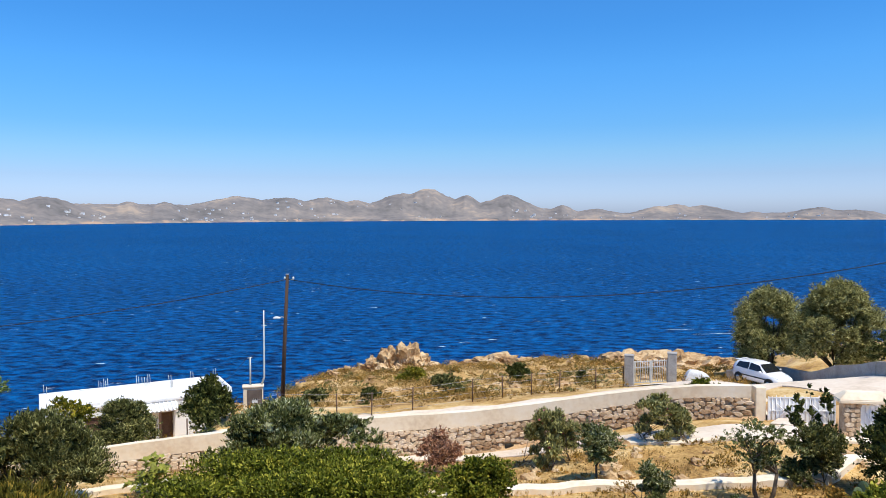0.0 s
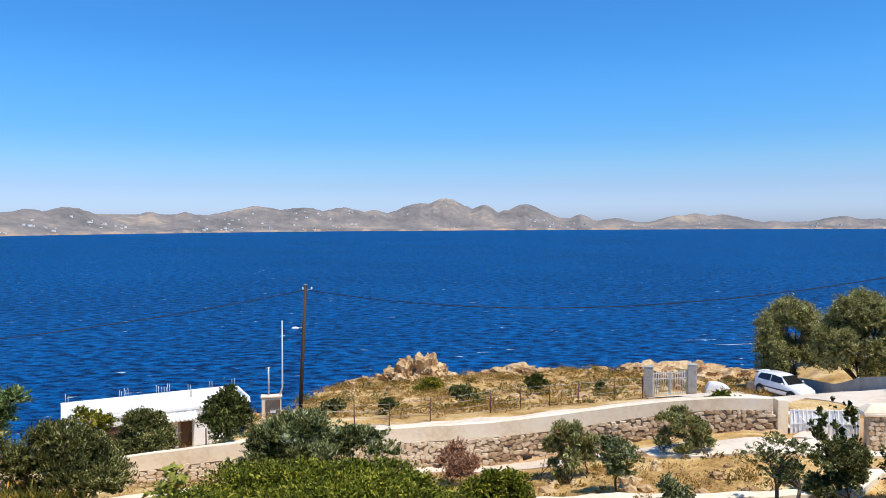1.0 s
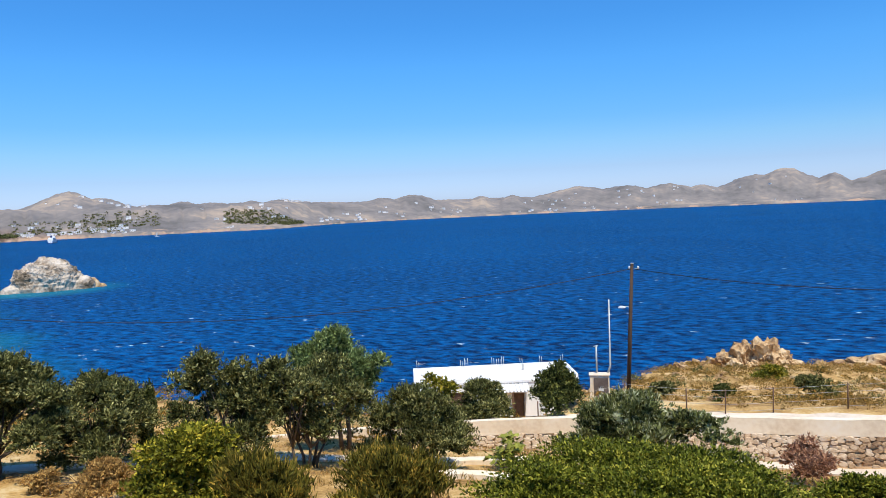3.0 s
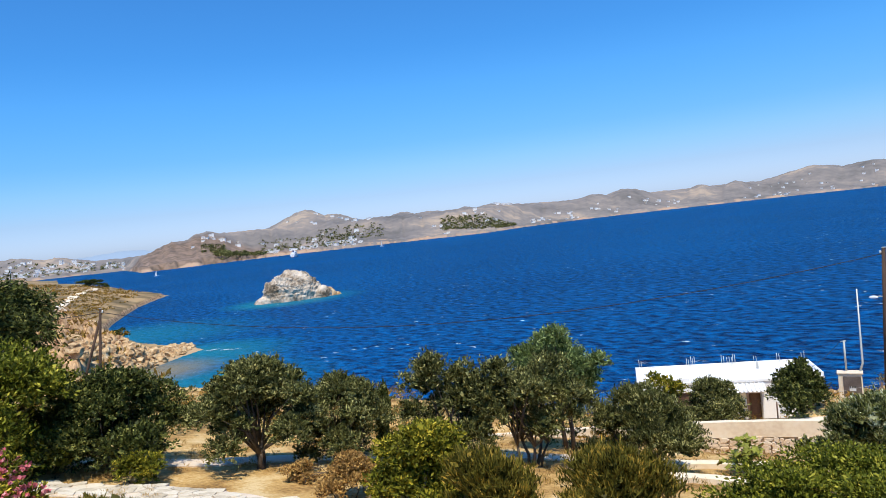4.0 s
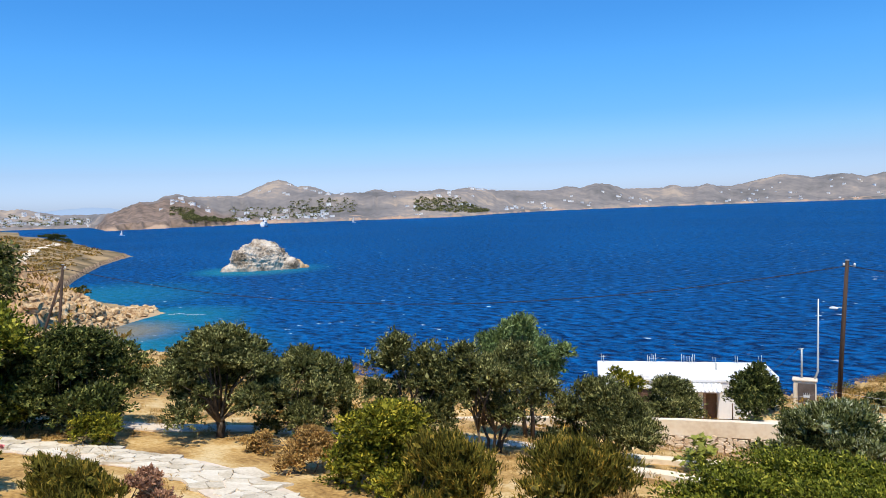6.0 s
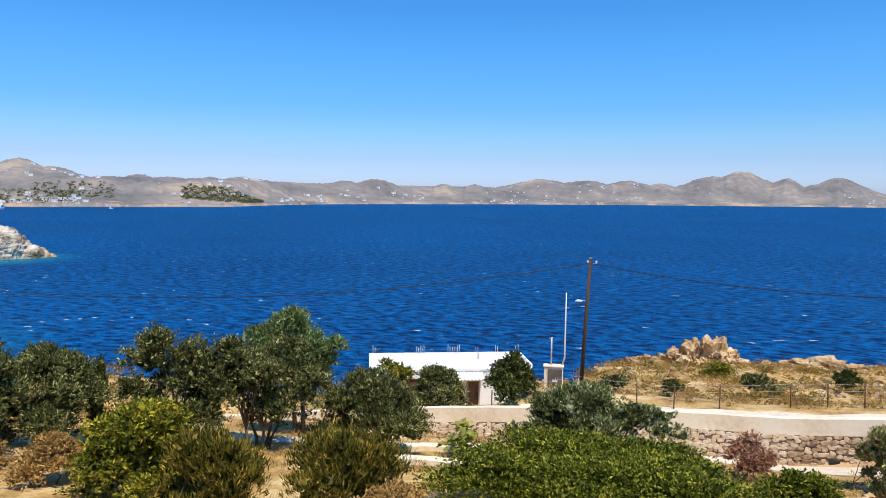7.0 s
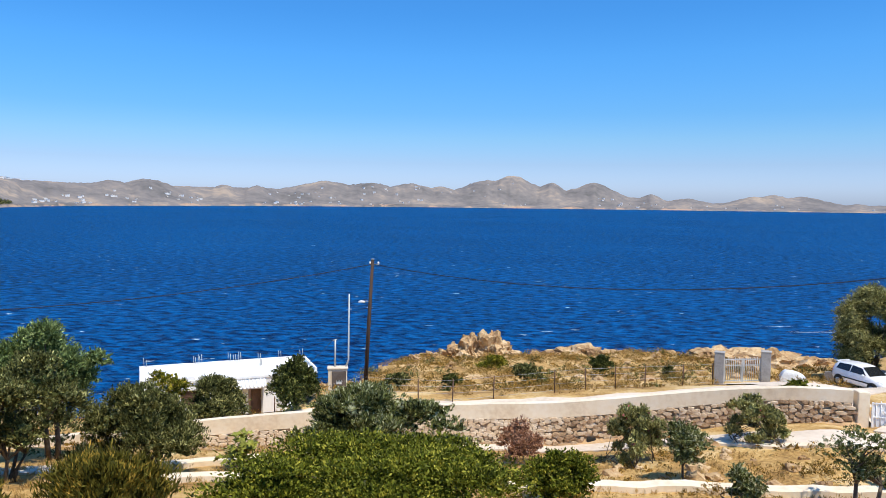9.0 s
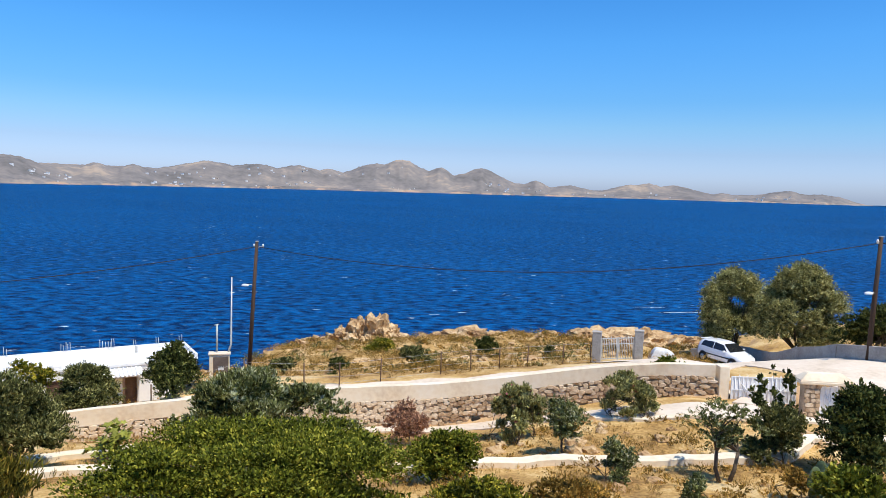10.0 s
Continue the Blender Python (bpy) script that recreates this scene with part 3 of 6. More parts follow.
def rocky(name, rx, ry, rz, seed, subdiv=4, amp=0.22, flat=0.0, lump=1.0):
    """A craggy rock mesh, its base at z 0."""
    bm = bmesh.new()
    bmesh.ops.create_icosphere(bm, subdivisions=subdiv, radius=1.0)
    for v in bm.verts:
        p = v.co.normalized()
        d = 1.0 + amp * noise.hetero_terrain(p * 1.6 * lump + Vector((seed, 0, 0)), 0.9, 2.1, 5, 0.6) * 0.6
        d += amp * 0.8 * (0.5 - noise.voronoi(p * 2.6 * lump + Vector((0, seed, 0)))[0][0])
        v.co = Vector((p.x * rx * d, p.y * ry * d, max(p.z, -0.35) * rz * d))
    low = min(v.co.z for v in bm.verts)
    for v in bm.verts:
        v.co.z -= low * 0.7
    return bm


def islet_rock(rx, ry, rz, seed, flat=0.55, subdiv=6):
    """A steep-sided weathered rock with a blunt top, ledges and gullies; its base at z 0."""
    bm = bmesh.new()
    bmesh.ops.create_icosphere(bm, subdivisions=subdiv, radius=1.0)
    off = Vector((seed, seed * 0.7, 0))
    for v in bm.verts:
        p = v.co.normalized()
        z = max(p.z, -0.12)
        up = math.copysign(abs(z) ** flat, z)
        q = Vector((p.x * rx, p.y * ry, up * rz))
        d = 0.10 * noise.fractal(q * 0.14 + off, 0.9, 2.1, 4) + 0.08 * (0.45 - noise.voronoi(q * 0.24 + off)[0][0])
        d += 0.012 * math.sin(q.z * 2.2 + 4.0 * noise.noise(q * 0.15 + off)) + 0.045 * noise.fractal(q * 0.8 + off, 0.7, 2.2, 4)
        v.co = q * (1 + d)
    return bm


islet = thing("islet", (-297.5, 209.5, -0.8), "bare pale grey rock islet standing in the bay", "islet", turn=54.0)
part("rock", islet_rock(14.6, 11.5, 14.2, 3.3), PALE_ROCK, islet, at=(-1.0, 0, 0))
part("rock", islet_rock(7.0, 6.0, 4.4, 6.2, 0.7, 5), PALE_ROCK, islet, at=(-12.5, -3.0, 0))
part("rock", islet_rock(6.0, 6.0, 6.2, 9.1, 0.7, 5), PALE_ROCK, islet, at=(12.0, -3.0, 0))
part("rock", islet_rock(3.4, 3.2, 5.4, 12.6, 0.8, 5), ROCK, islet, "rust-brown weathered end rock", at=(16.6, -2.0, 0))
part("rock", islet_rock(2.6, 2.4, 2.4, 15.6, 0.8, 4), ROCK, islet, "rust-brown weathered end rock", at=(20.0, -1.0, 0))


# ---- wall, road and house ----
def drape(name, points, width, mat, label, category, lift=0.04, kind="structure", step=0.5, wavy=0.0):
    """A slab that follows the ground along points (x, y), with a thickness that reaches into the soil."""
    bm = bmesh.new()
    pts = [Vector((x, y)) for x, y in points]
    dense = []
    for a, b in zip(pts, pts[1:]):
        k = max(1, int((b - a).length / step))
        dense += [a.lerp(b, i / k) for i in range(k)]
    dense.append(pts[-1])
    cross = max(2, int(width / 0.6))
    rows = []
    for i, p in enumerate(dense):
        d = (dense[min(i + 2, len(dense) - 1)] - dense[max(i - 2, 0)]).normalized()
        side = Vector((-d.y, d.x))
        w = width / 2 + wavy * noise.noise(Vector((p.x * 0.8, p.y * 0.8, 3)))
        row = []
        for k in range(cross + 1):
            q = p + side * w * (2 * k / cross - 1)
            z = height_at(q.x, q.y) + lift
            if k == 0:
                row.append(bm.verts.new((q.x, q.y, z - 0.3)))
            row.append(bm.verts.new((q.x, q.y, z)))
            if k == cross:
                row.append(bm.verts.new((q.x, q.y, z - 0.3)))
        rows.append(row)
    for r, s in zip(rows, rows[1:]):
        for k in range(len(r) - 1):
            bm.faces.new((r[k], r[k + 1], s[k + 1], s[k]))
    bmesh.ops.recalc_face_normals(bm, faces=bm.faces)
    return single(name, bm, mat, (0, 0, 0), label, category, kind=kind)


def road_sheet():
    xs = np.arange(-26, 15.01, 0.5)
    bm = bmesh.new()
    rows = []
    for x in xs:
        yw, row = float(wall_line(x)), []
        far = 4.1 + 1.6 * float(ss(6, 13, x)) + 0.35 * noise.noise(Vector((x * 0.5, 1, 0)))
        for k in range(8):
            y = yw + 0.37 + (far - 0.37) * k / 7
            row.append(bm.verts.new((x, y, height_at(x, y) + 0.04)))
        row.append(bm.verts.new((x, yw + far, height_at(x, yw + far) - 0.3)))
        rows.append(row)
    for r, s in zip(rows, rows[1:]):
        for k in range(8):
            bm.faces.new((r[k], s[k], s[k + 1], r[k + 1]))
    bmesh.ops.recalc_face_normals(bm, faces=bm.faces)
    return single("road", bm, CONCRETE, (0, 0, 0), "pale dusty concrete lane along the stone wall", "road", kind="structure")


road_sheet()
drape("pavement", [(12.8, 36.6), (15.5, 39.4), (18.9, 42.6), (21.0, 36.0), (22.6, 31.6)], 6.4, CONCRETE, "pale concrete yard where the car is parked", "pavement", 0.05)
drape("pavement", [(17.5, 42.0), (19.6, 45.2), (20.9, 49.0)], 4.4, CONCRETE, "pale concrete stand under the parked car", "pavement", 0.055)
drape("pavement", [(11.6, 42.2), (12.4, 41.2), (12.8, 38.5)], 2.6, CONCRETE, "pale concrete apron before the metal gate", "pavement", 0.045)
drape("pavement", [(-5, 32.0), (-1, 32.4), (3, 32.3), (6.5, 30.5), (9.5, 29.2), (13, 28.6), (17, 28.6), (20, 28)], 1.7, CONCRETE, "pale concrete path along the foot of the wall", "pavement", 0.05)
drape("pavement", [(14.2, 30.6), (15.6, 29.6), (18.5, 29.4)], 1.8, CONCRETE, "pale concrete ramp inside the white gate", "pavement", 0.06)
drape("pavement", [(-30, 8.6), (-25.3, 12.4), (-23.0, 15.6), (-19.5, 20.5), (-16, 23.6), (-13, 25.0), (-10.6, 26.0), (-8.2, 28.4)], 1.3, CONCRETE, "pale concrete garden path among olive trees", "pavement", 0.05)


def kerb(points, width=0.34, high=0.26):
    bm = bmesh.new()
    pts = [Vector(p) for p in points]
    dense = []
    for a, b in zip(pts, pts[1:]):
        k = max(1, int((b - a).length / 0.45))
        dense += [a.lerp(b, i / k) for i in range(k)]
    dense.append(pts[-1])
    rows = []
    for i, p in enumerate(dense):
        d = (dense[min(i + 1, len(dense) - 1)] - dense[max(i - 1, 0)]).normalized()
        s = Vector((-d.y, d.x)) * width / 2 * (1 + 0.12 * noise.noise(Vector((p.x * 2, p.y * 2, 0))))
        z = height_at(p.x, p.y)
        t = z + high + 0.03 * noise.noise(Vector((p.x * 1.3, p.y * 1.3, 5)))
        rows.append([bm.verts.new(c) for c in ((p.x + s.x, p.y + s.y, z - 0.3), (p.x + s.x, p.y + s.y, t - 0.03), (p.x + s.x * 0.8, p.y + s.y * 0.8, t),
                                               (p.x - s.x * 0.8, p.y - s.y * 0.8, t), (p.x - s.x, p.y - s.y, t - 0.03), (p.x - s.x, p.y - s.y, z - 0.3))])
    for r, s in zip(rows, rows[1:]):
        for k in range(5):
            bm.faces.new((r[k], r[k + 1], s[k + 1], s[k]))
    bm.faces.new(rows[0]), bm.faces.new(rows[-1])
    bmesh.ops.recalc_face_normals(bm, faces=bm.faces)
    return single("kerb", bm, PLASTER, (0, 0, 0), "low cream-rendered garden kerb on dry soil", "kerb", "garden kerbs")


kerb([(-0.5, 22.2), (2.4, 23.1), (5.3, 23.5), (9.2, 23.5), (12.7, 23.6)], 0.5)
kerb([(12.7, 23.6), (14.5, 25.3), (16.2, 25.5), (18.5, 25.3)], 0.45)
kerb([(-12.6, 23.6), (-11.0, 24.6), (-9.4, 26.0), (-7.8, 28.0)], 0.4)
kerb([(-11.4, 20.9), (-9.8, 21.9), (-8.6, 22.2), (-7.6, 22.3)], 0.4)
kerb([(6.6, 29.3), (9.5, 28.1), (13, 27.5), (17.5, 27.4)], 0.35, 0.12)

# retaining wall: core, rendered parapet, and rubble stones
retaining_wall = thing("retaining_wall", (0, 0, 0), "rubble stone retaining wall with a cream-rendered parapet", "wall", kind="structure")


def wall_strip(x0, x1, inner, outer, low, high, step=0.4):
    """A solid strip that follows the wall between two depths and two height functions."""
    bm = bmesh.new()
    rows = []
    for x in np.arange(x0, x1 + 0.01, step):
        y = float(wall_line(x))
        a, b = low(x), high(x)
        rows.append([bm.verts.new((x, y + outer, a)), bm.verts.new((x, y + outer, b)), bm.verts.new((x, y + inner, b)), bm.verts.new((x, y + inner, a))])
    for r, s in zip(rows, rows[1:]):
        for k in range(4):
            bm.faces.new((r[k], r[(k + 1) % 4], s[(k + 1) % 4], s[k]))
    bm.faces.new(rows[0]), bm.faces.new(rows[-1])
    bmesh.ops.recalc_face_normals(bm, faces=bm.faces)
    return bm


def band_low(x):
    return float(parapet_top(x)) - 0.70 + 0.18 * float(ss(4, 12, x))


def garden_at_wall(x):
    return height_at(x, float(wall_line(x)) - 0.4)


part("core", wall_strip(-24, 13.6, 0.34, 0.05, lambda x: garden_at_wall(x) - 0.5, band_low), MORTAR, retaining_wall)
part("parapet", wall_strip(-24, 13.6, 0.36, -0.02, band_low, lambda x: float(parapet_top(x)) + 0.02 * noise.noise(Vector((x, 0, 0)))), PLASTER, retaining_wall, "cream-rendered parapet")
part("end_post", block(0.46, 0.5, 1.75, 0.04), PLASTER, retaining_wall, "cream end post", at=(13.98, 31.65, 18.65))
# no recess is cut: a solid dark block stands for the drain's inner shade
part("drain", block(0.42, 0.1, 0.30, 0.04), DARK, retaining_wall, "dark block standing in for the shade of a drain hole", at=(3.2, float(wall_line(3.2)) - 0.0, 16.95))


def stone_mesh(rng):
    """A rough-faced stone about one unit wide, its face towards -y."""
    n = 7
    bm = bmesh.new()
    rings = []
    for y, s in ((0.5, 1.0), (-0.3, 1.0), (-0.5, 0.86)):
        ring = []
        for k in range(n):
            a = 6.2832 * (k + 0.5) / n
            q = 0.5 / max(abs(math.cos(a)), abs(math.sin(a))) * 0.45 + 0.5 * 0.55
            ring.append((math.cos(a) * q * s, y, math.sin(a) * q * s))
        rings.append(ring)
    wob = [1 + 0.20 * rng.uniform(-1, 1) for _ in range(n)]
    made = [[bm.verts.new((c[0] * w, c[1] + 0.05 * rng.normal(), c[2] * w)) for c, w in zip(r, wob)] for r in rings]
    for r, s in zip(made, made[1:]):
        for k in range(n):
            bm.faces.new((r[k], r[(k + 1) % n], s[(k + 1) % n], s[k]))
    bm.faces.new(made[-1])
    bmesh.ops.recalc_face_normals(bm, faces=bm.faces)
    me = bpy.data.meshes.new("stone")
    bm.to_mesh(me)
    bm.free()
    me.materials.append(STONE)
    return me


# ---- the white house ----
def white_house():
    root = thing("house", (-26.1, 46.8, 12.35), "low flat-roofed white house with steel rods on the roof", "house", turn=29.0)
    L, W, Hh = 12.2, 4.6, 2.62
    wall = bmesh.new()
    # front wall in pieces round a door and a window
    door0, door1, win0, win1 = 7.35, 8.25, 2.6, 3.9
    block(win0, 0.3, Hh, 0.0, (win0 / 2, 0.15, 0), bm=wall)
    block(win1 - win0, 0.3, 0.9, 0.0, ((win0 + win1) / 2, 0.15, 0), bm=wall)
    block(win1 - win0, 0.3, Hh - 2.05, 0.0, ((win0 + win1) / 2, 0.15, 2.05), bm=wall)
    block(door0 - win1, 0.3, Hh, 0.0, ((win1 + door0) / 2, 0.15, 0), bm=wall)
    block(door1 - door0, 0.3, Hh - 2.05, 0.0, ((door0 + door1) / 2, 0.15, 2.05), bm=wall)
    block(L - door1, 0.3, Hh, 0.0, ((door1 + L) / 2, 0.15, 0), bm=wall)
    block(0.3, W - 0.3, Hh, 0.0, (0.15, W / 2 + 0.15, 0), bm=wall)
    block(0.3, W - 0.3, Hh, 0.0, (L - 0.15, W / 2 + 0.15, 0), bm=wall)
    block(L - 0.6, 0.3, Hh, 0.0, (L / 2, W - 0.15, 0), bm=wall)
    part("wall", wall, WHITEWASH, root)
    roof = block(L + 0.16, W + 0.16, 0.18, 0.02, (L / 2, W / 2, Hh))
    block(L + 0.16, 0.2, 0.24, 0.02, (L / 2, W, Hh + 0.18), bm=roof)
    block(3.6, W - 0.3, 0.22, 0.02, (1.75, W / 2 - 0.1, Hh + 0.18), bm=roof)
    block(0.2, W - 0.4, 0.24, 0.02, (L, W / 2 - 0.1, Hh + 0.18), bm=roof)
    part("roof", roof, WHITEWASH, root, "whitewashed flat roof")
    porch = part("canopy", block(2.9, 1.0, 0.1, 0.02, base=False), WHITEWASH, root, "white sloping tiled canopy", at=(7.0, -0.42, 2.28), turn=(24, 0, 0))
    for k in range(11):
        t = tube([(-1.35 + 0.27 * k, -0.5, 0.06), (-1.35 + 0.27 * k, 0.5, 0.06)], 0.07, 6)
        part("tile", t, WHITEWASH, porch)
    door = part("door", block(0.86, 0.07, 2.0, 0.01), BROWN_PAINT, root, "dark brown wooden door", at=(7.8, 0.2, 0.02))
    part("handle", block(0.03, 0.05, 0.14, 0.008), CHROME, door, at=(0.34, -0.05, 0.95))
    part("door_frame", block(0.1, 0.14, 2.05, 0.01), GALV, root, "pale door jamb", at=(8.2, 0.02, 0))
    win = part("window", block(1.26, 0.06, 1.1, 0.01), BROWN_PAINT, root, "brown shuttered window", at=(3.25, 0.2, 0.93))
    for k in range(7):
        part("slat", block(1.1, 0.03, 0.09, 0.008), BROWN_PAINT, win, at=(0, -0.04, 0.08 + 0.14 * k))
    part("pillar", block(0.14, 0.14, 2.2, 0.01), BROWN_PAINT, root, "brown porch post", at=(7.2, -0.85, -0.1))
    part("vent", block(0.16, 0.16, 0.5, 0.02), GALV, root, at=(8.6, 3.2, Hh + 0.18))
    rng = np.random.default_rng(5)
    for x0 in (0.25, 3.75, 4.2, 6.3, 6.7, 7.1, 8.6, 10.2, 11.9):
        for k in range(2 + (x0 in (3.75, 6.7))):
            x, y = x0 + 0.16 * k, W - 0.1 * k - 0.05
            part("rod", tube([(0, 0, 0), (0.02 * rng.normal(), 0.02, 0.45 + 0.25 * rng.random())], 0.022, 5), GALV, root, "rusty grey reinforcing rod", at=(x, y, Hh + 0.4))
    return root


white_house()


# ---- poles, cables and the meter pillar ----
def wooden_pole(x, y, top, lean=(0.0, 0.0), radius=0.135, label="tall dark creosoted wooden utility pole", lamp=None):
    z = height_at(x, y)
    root = thing("utility_pole", (x, y, z), label, "utility pole", "utility poles")
    h = top - z
    part("pole", tube([(0, 0, -0.4), (lean[0] / 2, lean[1] / 2, h / 2), (lean[0], lean[1], h)], [radius, radius * 0.9, radius * 0.72], 10), POLE_WOOD, root)
    part("cap", block(0.2, 0.2, 0.05, 0.015), GALV, root, at=(lean[0], lean[1], h))
    part("bracket", block(0.62, 0.07, 0.07, 0.01, base=False), GALV, root, "steel cable bracket", at=(lean[0] + 0.1, lean[1], h - 0.32))
    for s in (-1, 1):
        part("insulator", tube([(0, 0, 0), (0, 0, 0.08), (0, 0, 0.16)], [0.05, 0.07, 0.04], 8), WHITE_PAINT, root, at=(lean[0] + 0.1 + 0.27 * s, lean[1], h - 0.29))
    if lamp:
        arm = part("lamp_arm", tube([(0, 0, 0), (-0.2, -0.1, 0.08), (-0.42, -0.2, 0.06)], 0.03, 6), GALV, root, at=(lean[0] * 0.65, lean[1], h - lamp))
        head = rocky("lamp_head", 0.24, 0.13, 0.11, 0.3, 2, 0.0)
        part("lamp_head", head, LAMP_GLASS, arm, "pale street lamp head", at=(-0.5, -0.22, 0.0))
    return Vector((x + lean[0], y + lean[1], top - 0.3))


P1 = wooden_pole(-10.1, 45.6, 24.22, (0.42, 0.1), lamp=2.75)
P3 = wooden_pole(23.5, 36.2, 26.1, (0.2, 0.0), lamp=2.9)
P2 = wooden_pole(-60.2, 22.6, 24.3, (-0.5, 1.2), label="dark wooden utility pole with a slanting prop")
prop = bpy.data.objects["utility_pole.002"]
part("prop", tube([(-2.3, -1.4, -1.0), (-0.5, 1.1, P2.z - prop.location.z - 0.5)], [0.13, 0.1], 8), POLE_WOOD, prop, "slanting wooden prop")


def cable(a, b, sag, radius=0.028):
    pts = [a.lerp(b, k / 40) - Vector((0, 0, 4 * sag * (k / 40) * (1 - k / 40))) for k in range(41)]
    o = pts[0].copy()
    return single("power_cable", tube([p - o for p in pts], radius, 6), WIRE, o, "black twisted power cable strung between poles", "cable", "power cables")


cable(P1, P3, 1.55)
cable(P1, P2, 2.5)
cable(P3, Vector((60, 20, 27)), 1.5)
cable(P2, Vector((-110, -15, 28)), 2.0)


def meter_pillar():
    z = height_at(-10.75, 41.2)
    top = 18.25
    root = thing("meter_pillar", (-10.75, 41.2, z), "cream concrete pillar holding a grey electricity meter cabinet", "meter pillar", turn=14)
    h = top - z
    part("pillar", block(1.1, 0.6, h, 0.03, (0, 0, -0.1)), PLASTER, root)
    part("cap", block(1.2, 0.7, 0.08, 0.02), CONCRETE, root, at=(0, 0, h - 0.08))
    box = part("cabinet", block(0.82, 0.06, 1.1, 0.015), GREY_PAINT, root, "grey-brown steel cabinet door", at=(0.08, -0.32, h - 1.28))
    part("dial_window", block(0.30, 0.03, 0.24, 0.01), LAMP_GLASS, box, "pale meter window", at=(0, -0.035, 0.34))
    for k in range(3):
        part("meter", block(0.07, 0.015, 0.1, 0.004), DARK, box, at=(-0.1 + 0.1 * k, -0.056, 0.5))
    part("mast", tube([(0.45, 0.1, h - 0.1), (0.62, 0.2, h + 0.4), (0.64, 0.25, 22.5 - z)], [0.06, 0.055, 0.035], 8), GALV, root, "tall thin grey steel mast")
    part("aerial", tube([(0.5, 0.25, 21.6 - z), (0.8, 0.25, 21.62 - z)], 0.02, 5), GALV, root)
    part("mast", tube([(-0.15, 0.1, h - 0.1), (-0.15, 0.1, 19.85 - z)], 0.05, 8), GALV, root, "short grey steel mast")
    part("mast_arm", tube([(-0.3, 0.1, 19.8 - z), (-0.05, 0.1, 19.84 - z)], 0.035, 6), GALV, root)
    return Vector((-11.1, 41.2, 19.8))


M1 = meter_pillar()
cable(M1, Vector((-16.6, 52.0, 15.5)), 0.25, 0.014)


# ---- the shore gate, fence, tarpaulin and yard wall ----
def gate_pillar(x, y, high):
    z = height_at(x, y)
    root = thing("gate_pillar", (x, y, z), "rough grey concrete gate pillar at the lane", "gate pillar", "shore gate pillars", turn=-18)
    part("shaft", block(0.52, 0.5, high, 0.03, (0, 0, -0.1)), GREY_CONCRETE, root)
    part("cap", block(0.56, 0.54, 0.06, 0.02, (0, 0, high - 0.1)), GREY_CONCRETE, root)


gate_pillar(11.04, 42.4, 1.92)
gate_pillar(13.75, 43.0, 1.85)


def bar_gate(name, at, turn, wide, high, mat, label, rails, bars, leafs=2, panel=None, group="", bar=0.018):
    root = thing(name, at, label, "gate", group, turn=turn)
    w = wide / leafs
    for s in range(leafs):
        leaf = part("leaf", block(0.05, 0.05, high, 0.008, (s * w + 0.03, 0, 0)), mat, root)
        part("stile", block(0.05, 0.05, high, 0.008, ((s + 1) * w - 0.04, 0, 0)), mat, leaf)
        for r in rails:
            part("rail", block(w - 0.1, 0.04, 0.05, 0.008, ((s + 0.5) * w, 0, r * high - 0.03)), mat, leaf)
        for k in range(bars):
            part("bar", tube([((s + (k + 1) / (bars + 1)) * w, 0, rails[0] * high), ((s + (k + 1) / (bars + 1)) * w, 0, high * (1.0 + 0.05 * (k % 2)))], bar, 5), mat, leaf)
        if panel:
            part("panel", block(w - 0.14, 0.015, high * 0.9, 0.004, ((s + 0.5) * w, 0.03, high * 0.04)), panel, leaf, "white sheet backing")
            for d in (-1, 1):
                part("brace", tube([((s + 0.5) * w - d * w * 0.22, -0.03, high * 0.2), ((s + 0.5) * w + d * w * 0.22, -0.03, high * 0.75)], 0.022, 5), mat, leaf)
    return root


bar_gate("metal_gate", (11.32, 42.46, height_at(12.4, 42.7) + 0.08), 12.5, 2.2, 1.35, GALV, "closed pale steel bar gate between two concrete pillars", (0.06, 0.72, 0.97), 9)
bar_gate("metal_gate", (14.25, 31.35, 18.80), -3, 2.9, 1.22, WHITE_PAINT, "closed white painted double gate with diagonal braces", (0.05, 0.5, 0.97), 7, 2, WHITE_PAINT)


